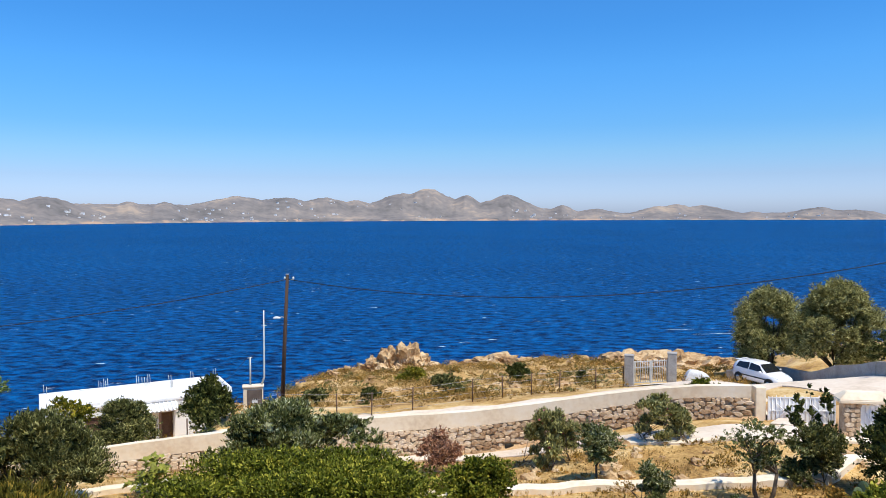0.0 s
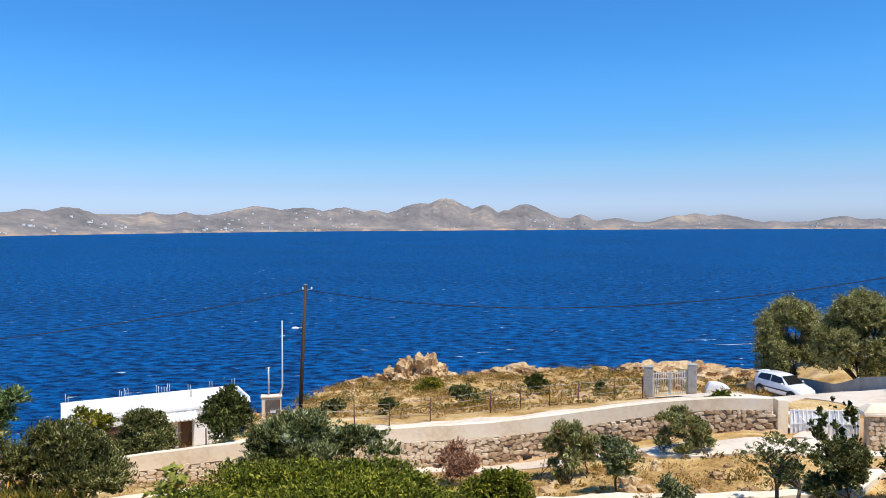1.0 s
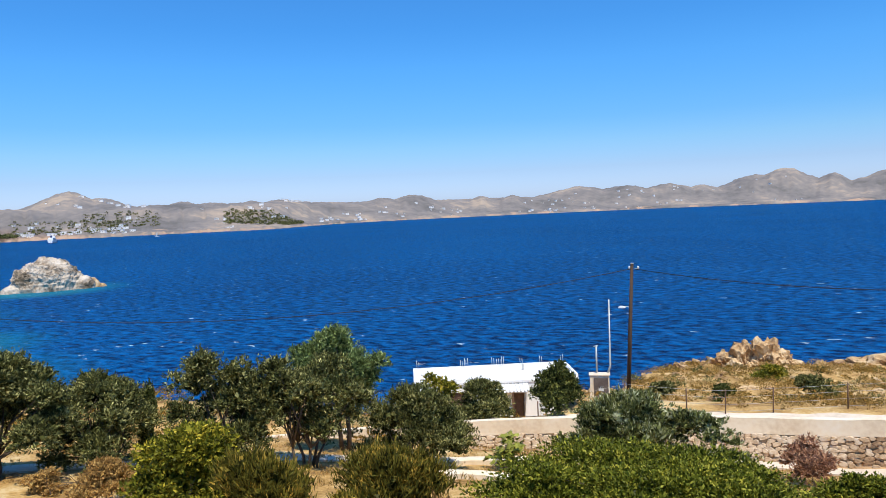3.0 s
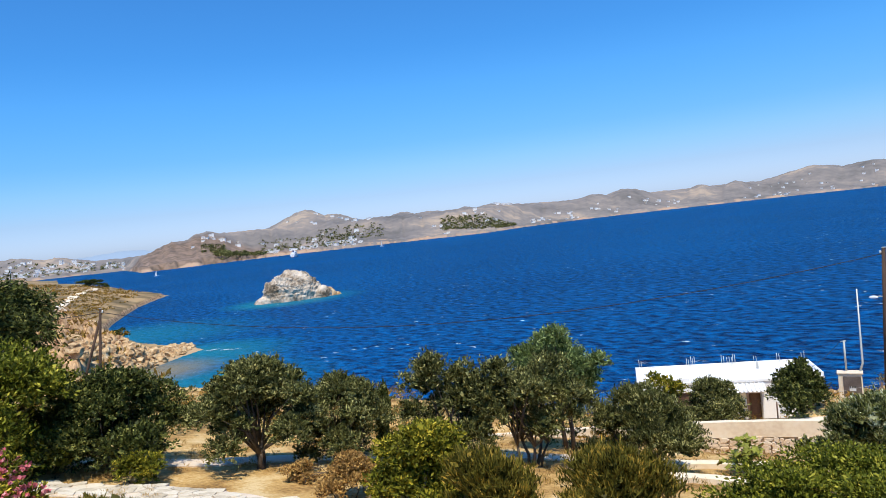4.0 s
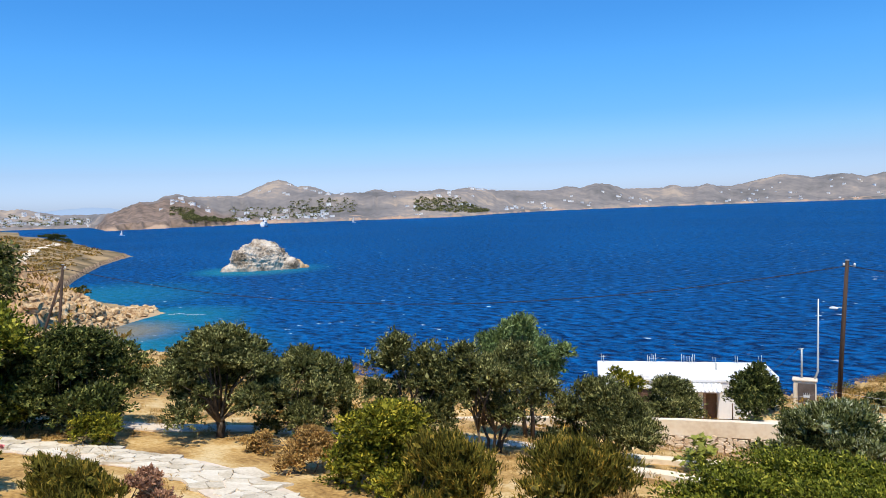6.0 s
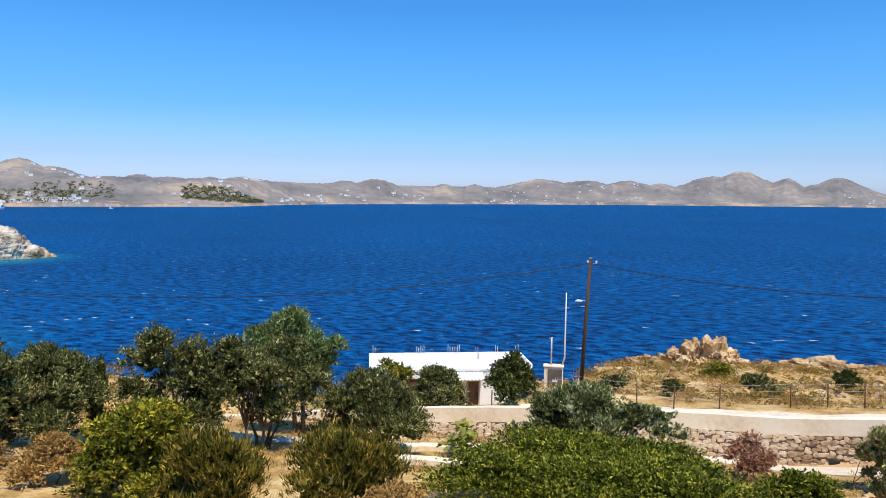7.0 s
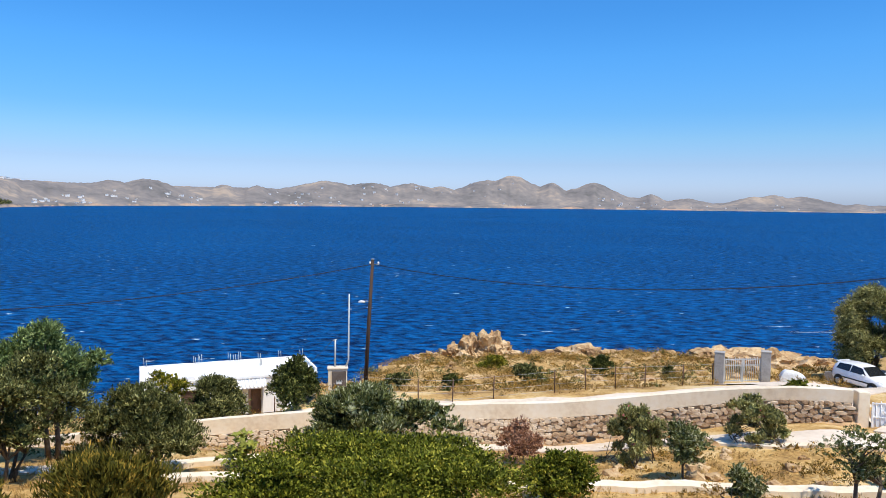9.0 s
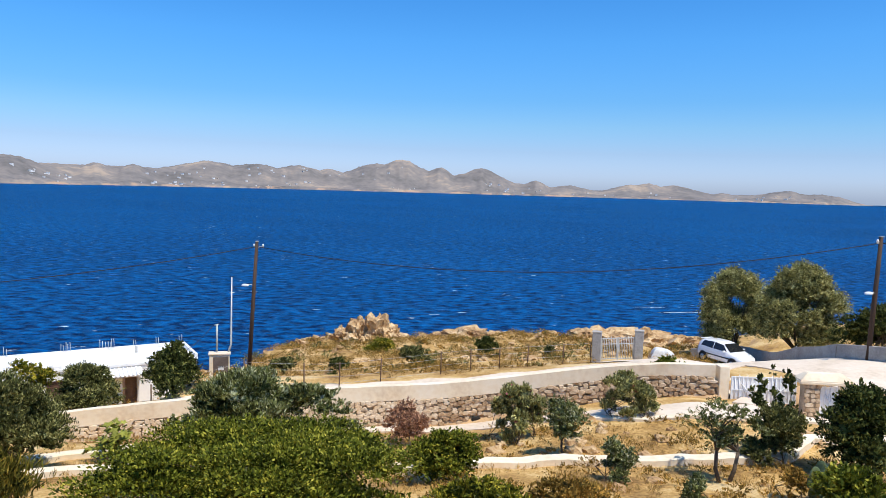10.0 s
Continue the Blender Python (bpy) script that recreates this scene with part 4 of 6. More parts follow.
def gateway():
    root = thing("gateway", (16.72, 30.0, height_at(17.0, 29.8)), "small stone gateway under a cream-rendered hood", "gateway", turn=-8)
    post = part("pillar", block(0.66, 0.5, 1.75, 0.03, (0.33, 0, -0.15)), MORTAR, root, "rubble stone pillar")
    rng = np.random.default_rng(8)
    meshes = [stone_mesh(rng) for _ in range(4)]
    for r in range(8):
        for c in range(3):
            s = part("stone", meshes[(r + c) % 4], STONE, post, at=(0.11 + 0.22 * c + 0.04 * rng.normal(), -0.25, 0.0 + 0.2 * r))
            s.scale = (0.23, 0.12, 0.19)
    part("pillar", block(0.4, 0.5, 1.75, 0.03, (1.75, 0, -0.15)), PLASTER, root)
    hood = bmesh.new()
    low = [hood.verts.new(p) for p in ((-0.22, -0.4, 1.5), (2.0, -0.4, 1.5), (2.0, 0.45, 1.5), (-0.22, 0.45, 1.5))]
    mid = [hood.verts.new((v.co.x, v.co.y, 1.64)) for v in low]
    top = [hood.verts.new(p) for p in ((0.15, -0.12, 1.94), (1.6, -0.12, 1.94), (1.6, 0.2, 1.94), (0.15, 0.2, 1.94))]
    for a, b in ((low, mid), (mid, top)):
        for k in range(4):
            hood.faces.new((a[k], a[(k + 1) % 4], b[(k + 1) % 4], b[k]))
    hood.faces.new(low), hood.faces.new(top)
    bmesh.ops.recalc_face_normals(hood, faces=hood.faces)
    bmesh.ops.bevel(hood, geom=hood.edges[:], offset=0.03, segments=2, affect="EDGES")
    part("hood", hood, PLASTER, root, "cream-rendered hood")
    return root


gateway()
bar_gate("metal_gate", (17.40, 29.8, height_at(17.8, 29.6) + 0.02), -10, 0.78, 1.4, WHITE_PAINT, "white painted narrow gate under the hood", (0.05, 0.3, 0.97), 3, 1, WHITE_PAINT)

yard_wall = thing("yard_wall", (0, 0, 0), "low grey rendered yard wall in tree shade", "wall", kind="structure")
yard = [(20.2, 51.2), (23.1, 49.4), (23.5, 43.0), (22.9, 37.8), (24.3, 34.4), (27.5, 32.0)]
for (x0, y0), (x1, y1) in zip(yard, yard[1:]):
    bm, d = bmesh.new(), Vector((x1 - x0, y1 - y0)).normalized()
    side, rows = Vector((-d.y, d.x)) * 0.14, []
    for k in range(9):
        p = Vector((x0, y0)).lerp(Vector((x1, y1)), k / 8)
        g = height_at(p.x, p.y)
        rows.append([bm.verts.new(c) for c in ((p.x + side.x, p.y + side.y, g - 0.4), (p.x + side.x, p.y + side.y, g + 0.78), (p.x - side.x, p.y - side.y, g + 0.78), (p.x - side.x, p.y - side.y, g - 0.4))])
    for r, s in zip(rows, rows[1:]):
        for k in range(4):
            bm.faces.new((r[k], r[(k + 1) % 4], s[(k + 1) % 4], s[k]))
    bm.faces.new(rows[0]), bm.faces.new(rows[-1])
    bmesh.ops.recalc_face_normals(bm, faces=bm.faces)
    part("panel", bm, GREY_CONCRETE, yard_wall)
single("plank", block(0.12, 0.04, 1.7, 0.01), WHITE_PAINT, (23.0, 44.6, height_at(23.0, 44.6)), "pale plank leaning on the yard wall", "plank").rotation_euler = (0.35, 0.75, 0.3)


def fence():
    root = thing("fence", (0, 0, 0), "rusty post and wire fence along the lane", "fence", kind="")
    line = [(-13.5, 38.2), (-8.5, 37.6), (-5.4, 37.3), (-3.6, 37.3), (-1.5, 37.8), (1.7, 38.9), (3.4, 39.8), (5.1, 40.7), (6.8, 41.4), (9.0, 42.1), (10.7, 42.4)]
    tops = []
    for k, (x, y) in enumerate(line):
        z = height_at(x, y)
        part("post", tube([(x, y, z - 0.2), (x + 0.03 * math.sin(5 * k), y, z + 1.25)], 0.035, 6), BROWN_PAINT, root)
        tops.append(Vector((x, y, z)))
    for h in (0.15, 0.5, 0.85, 1.18):
        for a, b in zip(tops, tops[1:]):
            part("wire", tube([a + Vector((0, 0, h)), a.lerp(b, 0.5) + Vector((0, 0, h - 0.02)), b + Vector((0, 0, h))], 0.007, 4), GALV, root)


fence()


def covered_heap(x, y):
    bm = bmesh.new()
    bmesh.ops.create_grid(bm, x_segments=26, y_segments=18, size=0.5)
    for v in bm.verts:
        u, w = v.co.x * 2, v.co.y * 2
        edge = max(abs(u), abs(w)) ** 6
        z = 0.78 - 0.12 * u - 0.25 * max(0, u - 0.2) - edge * (0.78 - 0.16 * u) + 0.06 * noise.noise(Vector((u * 4, w * 4, 2)))
        v.co = Vector((u * (0.85 + 0.12 * edge) + 0.05 * noise.noise(Vector((w * 5, 1, 0))) * edge, w * (0.45 + 0.1 * edge), max(0.0, z)))
    for f in bm.faces:
        f.smooth = True
    return single("covered_heap", bm, TARP, (x, y, height_at(x, y)), "white tarpaulin draped over a heap near the gate", "tarpaulin", turn=-12)


covered_heap(16.7, 46.9)


# ---- the parked car ----
def lathe(profile, sides=20):
    bm = bmesh.new()
    rings = [[bm.verts.new((r * math.cos(6.2832 * k / sides), y, r * math.sin(6.2832 * k / sides))) for k in range(sides)] for y, r in profile]
    for a, b in zip(rings, rings[1:]):
        for k in range(sides):
            bm.faces.new((a[k], a[(k + 1) % sides], b[(k + 1) % sides], b[k])).smooth = True
    bm.faces.new(rings[0]), bm.faces.new(rings[-1])
    bmesh.ops.recalc_face_normals(bm, faces=bm.faces)
    return bm


def car(x, y, turn):
    """A small white hatchback; +x is its front."""
    root = thing("car", (x, y, height_at(x, y) + 0.07), "small white hatchback car parked in the yard", "car", turn=turn)
    # stations: x, half width at waist, sill z, waist z, roof z (equal to waist where there is no cabin), half width of roof
    st = [(-1.86, 0.60, 0.42, 0.86, 0.92, 0.50), (-1.80, 0.74, 0.32, 0.90, 1.18, 0.54), (-1.55, 0.80, 0.24, 0.93, 1.36, 0.56), (-1.0, 0.82, 0.22, 0.93, 1.42, 0.58), (-0.3, 0.83, 0.22, 0.92, 1.43, 0.58),
          (0.15, 0.83, 0.22, 0.90, 1.38, 0.57), (0.55, 0.82, 0.22, 0.88, 1.16, 0.60), (0.92, 0.81, 0.22, 0.86, 0.90, 0.66), (1.35, 0.78, 0.24, 0.76, 0.79, 0.62), (1.75, 0.68, 0.30, 0.62, 0.65, 0.52), (1.92, 0.50, 0.36, 0.52, 0.54, 0.40)]
    bm = bmesh.new()
    rings = []
    for sx, hw, sill, waist, roof, rw in st:
        half = [(hw * 0.9, sill), (hw, sill + 0.12), (hw, (sill + waist) / 2 + 0.05), (hw * 0.97, waist), ((hw + rw) / 2 * 0.97, (waist + roof) / 2), (rw, roof - 0.03), (rw * 0.75, roof)]
        ring = [(-a, b) for a, b in half] + [(a, b) for a, b in half[::-1]]
        rings.append([bm.verts.new((sx, a, b)) for a, b in ring])
    n = len(rings[0])
    for a, b in zip(rings, rings[1:]):
        for k in range(n):
            bm.faces.new((a[k], a[(k + 1) % n], b[(k + 1) % n], b[k])).smooth = True
    bm.faces.new(rings[0]), bm.faces.new(rings[-1])
    bmesh.ops.recalc_face_normals(bm, faces=bm.faces)
    body = part("body", bm, CAR_PAINT, root, "white painted bodywork")

    def pane(name, corners, mat, label="", thick=0.02):
        b2 = bmesh.new()
        c = [Vector(p) for p in corners]
        nrm = (c[1] - c[0]).cross(c[2] - c[0]).normalized() * thick
        a = [b2.verts.new(p + nrm) for p in c]
        z = [b2.verts.new(p - nrm) for p in c]
        for k in range(len(c)):
            b2.faces.new((a[k], a[(k + 1) % len(c)], z[(k + 1) % len(c)], z[k]))
        b2.faces.new(a), b2.faces.new(z[::-1])
        bmesh.ops.recalc_face_normals(b2, faces=b2.faces)
        return part(name, b2, mat, root, label)

    for s in (-1, 1):
        pane("side_window", [(-0.40, 0.795 * s, 0.95), (0.72, 0.775 * s, 0.93), (0.30, 0.60 * s, 1.29), (-0.40, 0.595 * s, 1.36)], CAR_GLASS, "dark tinted side window", 0.015)
        pane("side_window", [(-1.50, 0.755 * s, 0.98), (-0.47, 0.795 * s, 0.95), (-0.47, 0.595 * s, 1.36), (-1.36, 0.585 * s, 1.31)], CAR_GLASS, "dark tinted side window", 0.015)
        pane("trim_strip", [(-1.45, 0.832 * s, 0.50), (1.2, 0.832 * s, 0.50), (1.2, 0.832 * s, 0.57), (-1.45, 0.832 * s, 0.57)], RUBBER, "", 0.012)
        mirror = part("mirror", rocky("mirror", 0.08, 0.11, 0.08, 1.0, 2, 0.0), CAR_PAINT, root, "white door mirror", at=(0.62, 0.90 * s, 0.93))
        pane("headlight", [(1.42, 0.70 * s, 0.62), (1.78, 0.52 * s, 0.56), (1.70, 0.54 * s, 0.68), (1.40, 0.68 * s, 0.76)], LAMP_GLASS, "clear glass headlight", 0.03)
        pane("tail_light", [(-1.84, 0.60 * s, 0.75), (-1.74, 0.76 * s, 0.75), (-1.76, 0.68 * s, 1.02), (-1.82, 0.56 * s, 1.02)], L_PINK, "red tail light", 0.02)
        for wx in (-1.22, 1.22):
            arch = part("wheel_arch", lathe([(-0.05, 0.345), (0.05, 0.345)], 20), RUBBER, root, at=(wx, 0.80 * s, 0.29))
            wheel = part("wheel", lathe([(-0.09, 0.20), (-0.085, 0.27), (-0.05, 0.29), (0.05, 0.29), (0.085, 0.27), (0.09, 0.20)], 22), RUBBER, root, "black tyre", at=(wx, 0.78 * s, 0.23))
            part("rim", lathe([(-0.10, 0.10), (-0.098, 0.195), (0.098, 0.195), (0.10, 0.10)], 16), CHROME, wheel, "grey alloy rim")
    pane("windscreen", [(0.90, -0.64, 0.93), (0.90, 0.64, 0.93), (0.30, 0.53, 1.345), (0.30, -0.53, 1.345)], CAR_GLASS, "dark windscreen", 0.015)
    pane("rear_window", [(-1.825, -0.52, 0.98), (-1.825, 0.52, 0.98), (-1.62, 0.48, 1.30), (-1.62, -0.48, 1.30)], CAR_GLASS, "dark rear window", 0.02)
    pane("grille", [(1.93, -0.35, 0.38), (1.93, 0.35, 0.38), (1.90, 0.33, 0.50), (1.90, -0.33, 0.50)], RUBBER, "black grille", 0.02)
    pane("plate", [(1.945, -0.24, 0.42), (1.945, 0.24, 0.42), (1.94, 0.24, 0.50), (1.94, -0.24, 0.50)], WHITE_PAINT, "plain pale plate", 0.01)
    part("spoiler", block(0.18, 1.0, 0.04, 0.015, base=False), CAR_PAINT, root, at=(-1.74, 0, 1.36))
    return root


car(21.0, 47.2, -66.0)

def polar(pairs):
    return [(-math.sin(radians(a)) * r, math.cos(radians(a)) * r) for a, r in pairs]


drape("track", polar(((68.7, 535), (69.4, 500), (70.2, 455), (70.9, 405), (71.6, 372))), 4.5, PLASTER, "pale dirt track climbing the headland", "track", 0.35, step=3.0)
drape("track", polar(((68.9, 338), (70.2, 335), (71.6, 330), (73.0, 330), (75, 332))), 5.0, PLASTER, "pale lane behind the cove", "track", 0.35, step=3.0)



# ---- plants ----
def leaves(rng, blobs, count, size, slim=0.42, up=0.25, shell=0.35, low=-0.55):
    """Free leaf quads over the outsides of blobs (cx, cy, cz, rx, ry, rz)."""
    b = np.array(blobs, float)
    weight = (b[:, 3] * b[:, 4] + b[:, 3] * b[:, 5] + b[:, 4] * b[:, 5])
    sprigs = max(12, count // 11)
    home = rng.choice(len(b), sprigs, p=weight / weight.sum())
    ray = rng.normal(size=(sprigs, 3))
    ray /= np.linalg.norm(ray, axis=1)[:, None]
    ray[:, 2] = np.where(ray[:, 2] < low, -ray[:, 2], ray[:, 2])
    reach = 0.84 + 0.38 * rng.random(sprigs) ** 2
    pick = rng.integers(0, sprigs, count)
    which, d = home[pick], ray[pick]
    k = reach[pick] * (1.0 - shell * rng.random(count) ** 1.4)
    p = b[which, :3] + d * b[which, 3:] * k[:, None] + rng.normal(size=(count, 3)) * b[which, 3:] * 0.055
    axis = d * 0.8 + rng.normal(size=(count, 3)) * 0.55
    axis[:, 2] += up
    axis /= np.linalg.norm(axis, axis=1)[:, None]
    side = np.cross(axis, rng.normal(size=(count, 3)))
    side /= np.linalg.norm(side, axis=1)[:, None] + 1e-9
    length = size * (0.6 + 0.8 * rng.random(count))[:, None]
    v = np.stack([p - axis * length / 2, p + side * length * slim / 2, p + axis * length / 2, p - side * length * slim / 2], 1)
    return v


def crown_blobs(rng, rx, ry, bottom, top, many, lumps=0.42):
    """Clumps that fill an uneven crown between two heights."""
    out, mid, half = [], (bottom + top) / 2, (top - bottom) / 2
    for k in range(many):
        d = rng.normal(size=3)
        d /= np.linalg.norm(d)
        s = lumps * (0.75 + 0.6 * rng.random())
        if bottom < 0.12 * top:
            # shrubs keep their width down to the ground
            u = rng.random() ** 0.8
            wide = math.sqrt(max(0.05, 1 - max(0.0, (u - 0.3) / 0.7) ** 2)) * rng.random() ** 0.4 * (1.05 - lumps * 0.75)
            a = rng.random() * 6.2832
            out.append((math.cos(a) * wide * rx, math.sin(a) * wide * ry, bottom + (top - bottom) * (0.12 + u * (0.98 - s * 0.5)), s * rx, s * ry, s * half * 1.05))
            continue
        reach = rng.random() ** 0.45 * (1.08 - lumps * 0.8)
        out.append((d[0] * reach * rx, d[1] * reach * ry, mid + d[2] * reach * half, s * rx, s * ry, s * half * 1.05))
    return out


def limbs(rng, blobs, radius, stems=1, spread=0.15, start=-0.15):
    """Trunk and limbs reaching into the clumps."""
    bm = bmesh.new()
    bottom = min(b[2] - b[5] for b in blobs)
    for s in range(stems):
        a = 6.28 * s / stems + rng.random()
        foot = Vector((math.cos(a) * spread, math.sin(a) * spread, start))
        fork = Vector((foot.x * 2 + rng.normal() * 0.12, foot.y * 2 + rng.normal() * 0.12, max(0.25, bottom * 0.75 + 0.25)))
        mid = (foot + fork) / 2 + Vector((rng.normal() * 0.06, rng.normal() * 0.06, 0))
        tube([foot, mid, fork], [radius * 1.15, radius * 0.95, radius * 0.8], 7, bm)
        for b in blobs[s::stems][:7]:
            tip = Vector(b[:3])
            knee = fork.lerp(tip, 0.5) + Vector((rng.normal() * 0.12, rng.normal() * 0.12, 0.08))
            tube([fork, knee, tip], [radius * 0.62, radius * 0.4, radius * 0.12], 5, bm)
    return bm


def bush(name, x, y, wide, high, mat, label, category, seed, size=0.13, slim=0.42, clear=0.08, many=16, dense=1.0, stems=3, deep=None, trunk=0.05,
         lumps=0.42, up=0.25, group="", flowers=None, sink=0.03):
    """A shrub or tree: stems and a crown of many leaves. clear: share of the height that is bare stem."""
    rng = np.random.default_rng(seed)
    root = thing(name, (x, y, height_at(x, y) - sink), label, category, group)
    rx, ry = wide / 2, (deep or wide) / 2
    blobs = crown_blobs(rng, rx, ry, high * clear, high, many, lumps)
    area = sum(4.2 * (b[3] * b[4] + b[3] * b[5] + b[4] * b[5]) for b in blobs) * 0.45
    count = int(min(80000, dense * 1.5 * area / (size * size * slim * 0.5)))
    outer = leaves(rng, blobs, count, size, slim, up)
    inner = leaves(rng, [(b[0], b[1], b[2], b[3] * 0.72, b[4] * 0.72, b[5] * 0.72) for b in blobs], max(60, count // 5), size * 1.5, 0.7, 0.0, 0.7)
    part("trunk", limbs(rng, blobs, trunk, stems, 0.04 + 0.05 * stems * (stems > 1)), BARK, root)
    part("crown", quads("crown", np.concatenate([outer, inner])), mat, root)
    if flowers:
        fl = leaves(rng, blobs, flowers[1], flowers[2], 0.9, 0.4, 0.08, 0.0)
        tagged(part("blossom", quads("blossom", fl), flowers[0], root, flowers[3]), kind="stuff")
    return root


# garden below the camera
bush("hedge", -3.8, 18.3, 8.6, 1.8, L_HEDGE, "large rounded glossy green clipped hedge in the garden", "hedge", 1, 0.095, 0.5, 0.0, 34, 0.8, 5, 5.0, 0.06, 0.34)
bush("hedge", 1.1, 21.2, 2.5, 1.5, L_HEDGE, "small rounded dark green hedge beside the large one", "hedge", 2, 0.10, 0.5, 0.0, 14, 1.0, 4, 2.2, 0.04)
bush("shrub", -5.0, 24.7, 6.6, 2.9, L_SILVER, "broad silver-leaved shrub stirred by the wind", "shrub", 3, 0.16, 0.26, 0.02, 46, 0.75, 7, 3.8, 0.05, 0.25, 0.8)
bush("shrub", 0.0, 28.2, 1.8, 1.65, L_RUST, "rusty pink withering oleander by the stone wall", "shrub", 4, 0.12, 0.25, 0.1, 18, 0.5, 5, None, 0.02)
bush("shrub", 4.3, 27.9, 2.3, 2.2, L_TAMARISK, "green oleander bush with a few faded flowers", "shrub", 5, 0.15, 0.18, 0.02, 26, 0.85, 9, None, 0.022, 0.28, 1.1, flowers=(L_PINK, 90, 0.07, "faded pink flowers"))
bush("young_olive_tree", 5.3, 24.6, 1.75, 2.05, L_SILVER, "grey-green young olive tree with a thin trunk", "tree", 6, 0.11, 0.3, 0.22, 14, 0.55, 1, None, 0.045)
bush("shrub", 8.9, 28.9, 2.4, 1.75, L_TAMARISK, "green oleander bush beside the concrete path", "shrub", 7, 0.15, 0.18, 0.02, 26, 0.85, 9, None, 0.022, 0.28, 1.1, flowers=(L_PINK, 80, 0.07, "faded pink flowers"))
bush("shrub", 6.4, 21.3, 1.25, 1.36, L_SILVER, "small silver-green shrub in dry soil", "shrub", 8, 0.10, 0.32, 0.02, 10, 0.9, 4, None, 0.02)
bush("olive_tree", 9.8, 21.5, 2.5, 2.64, L_SILVER, "small leaning olive tree with a crooked trunk and thin crown", "tree", 9, 0.09, 0.26, 0.42, 24, 0.20, 2, None, 0.065, 0.30)
bush("conifer", 12.6, 24.1, 1.9, 3.1, L_DARK, "dark open-branched young conifer by the white gate", "tree", 10, 0.12, 0.4, 0.10, 22, 0.8, 1, None, 0.05, 0.19)
bush("shrub", 12.3, 23.3, 2.2, 1.95, L_OLIVE, "dark green dense shrub under the conifer", "shrub", 11, 0.11, 0.45, 0.0, 14, 1.0, 3, None, 0.03)
bush("shrub", 14.3, 22.0, 2.8, 2.75, L_DARK, "tall dark green shrub near the small gate", "shrub", 12, 0.13, 0.5, 0.0, 22, 1.0, 3, None, 0.05)
bush("shrub", 10.8, 19.4, 1.0, 0.85, L_SCRUB, "low olive-brown cushion shrub", "shrub", 13, 0.08, 0.4, 0.0, 8, 1.0, 3, None, 0.015)
bush("shrub", 9.3, 14.6, 2.6, 1.75, L_HEDGE, "glossy green bush below the terrace", "shrub", 14, 0.11, 0.5, 0.0, 14, 1.0, 4, None, 0.03)
bush("shrub", 1.8, 16.6, 2.2, 1.05, L_BRIGHT, "low yellow-green hedge shrub", "shrub", 15, 0.10, 0.4, 0.0, 10, 1.0, 4, 1.6, 0.02)
bush("shrub", 3.9, 16.8, 2.3, 0.95, L_SCRUB, "low dry-tipped shrub beside the hedge", "shrub", 16, 0.10, 0.35, 0.0, 10, 1.0, 4, 1.5, 0.02)
bush("shrub", 7.4, 17.8, 0.85, 0.97, L_SILVER, "small upright grey-green shrub", "shrub", 17, 0.09, 0.32, 0.0, 7, 1.0, 3, None, 0.015)

# behind the parked car and along the road
bush("tamarisk_tree", 23.4, 51.8, 5.6, 5.9, L_TAMARISK, "broad tamarisk tree beside the parked car", "tree", 21, 0.15, 0.30, 0.0, 60, 0.85, 2, 4.6, 0.10, 0.27, -0.1)
bush("tamarisk_tree", 25.6, 47.0, 6.0, 6.1, L_TAMARISK, "feathery tamarisk tree with pale sunlit tips by the wall", "tree", 22, 0.15, 0.30, 0.06, 60, 0.85, 2, 4.4, 0.11, 0.27, -0.1)
bush("hedge", 27.2, 40.6, 5.6, 2.6, L_DARK, "dark green hedge along the yard wall", "hedge", 23, 0.15, 0.45, 0.0, 18, 0.9, 5, 2.2, 0.04)
for k, (x, y, w, h, m) in enumerate([(0.3, 47.2, 2.6, 1.35, L_OLIVE), (5.3, 49.9, 2.2, 1.3, L_DARK), (-4.3, 43.0, 1.5, 1.0, L_DARK), (9.2, 47.3, 0.9, 1.05, L_OLIVE), (-7.6, 43.2, 2.2, 1.1, L_OLIVE),
                                      (-2.5, 58.1, 3.4, 1.0, L_BRIGHT), (2.4, 41.6, 1.0, 0.6, L_STRAW)]):
    bush("shrub", x, y, w, h, m, "wind-cut green shrub on the dry coastal slope" if m is not L_STRAW else "straw-dry tussock beside the road", "shrub", 30 + k, 0.14, 0.4, 0.0, 11, 0.9, 4, None, 0.025, group="shrubs on the coastal slope")

# in front of the white house
bush("shrub", -18.6, 36.3, 2.7, 2.85, L_BRIGHT, "thin yellow-green shrub with bare stems before the white house", "shrub", 40, 0.13, 0.45, 0.30, 12, 0.55, 3, None, 0.03)
bush("shrub", -15.9, 36.0, 2.9, 2.4, L_OLIVE, "grey-green rounded shrub before the white house", "shrub", 41, 0.14, 0.36, 0.0, 18, 0.9, 5, None, 0.03)
bush("shrub", -11.9, 36.7, 2.9, 2.6, L_DARK, "dark green rounded shrub before the white house", "shrub", 42, 0.14, 0.4, 0.0, 16, 0.9, 4, None, 0.03)
bush("shrub", -10.1, 36.3, 1.1, 0.6, L_DARK, "low dark shrub at the roadside", "shrub", 43, 0.12, 0.4, 0.0, 7, 0.9, 3, None, 0.02)

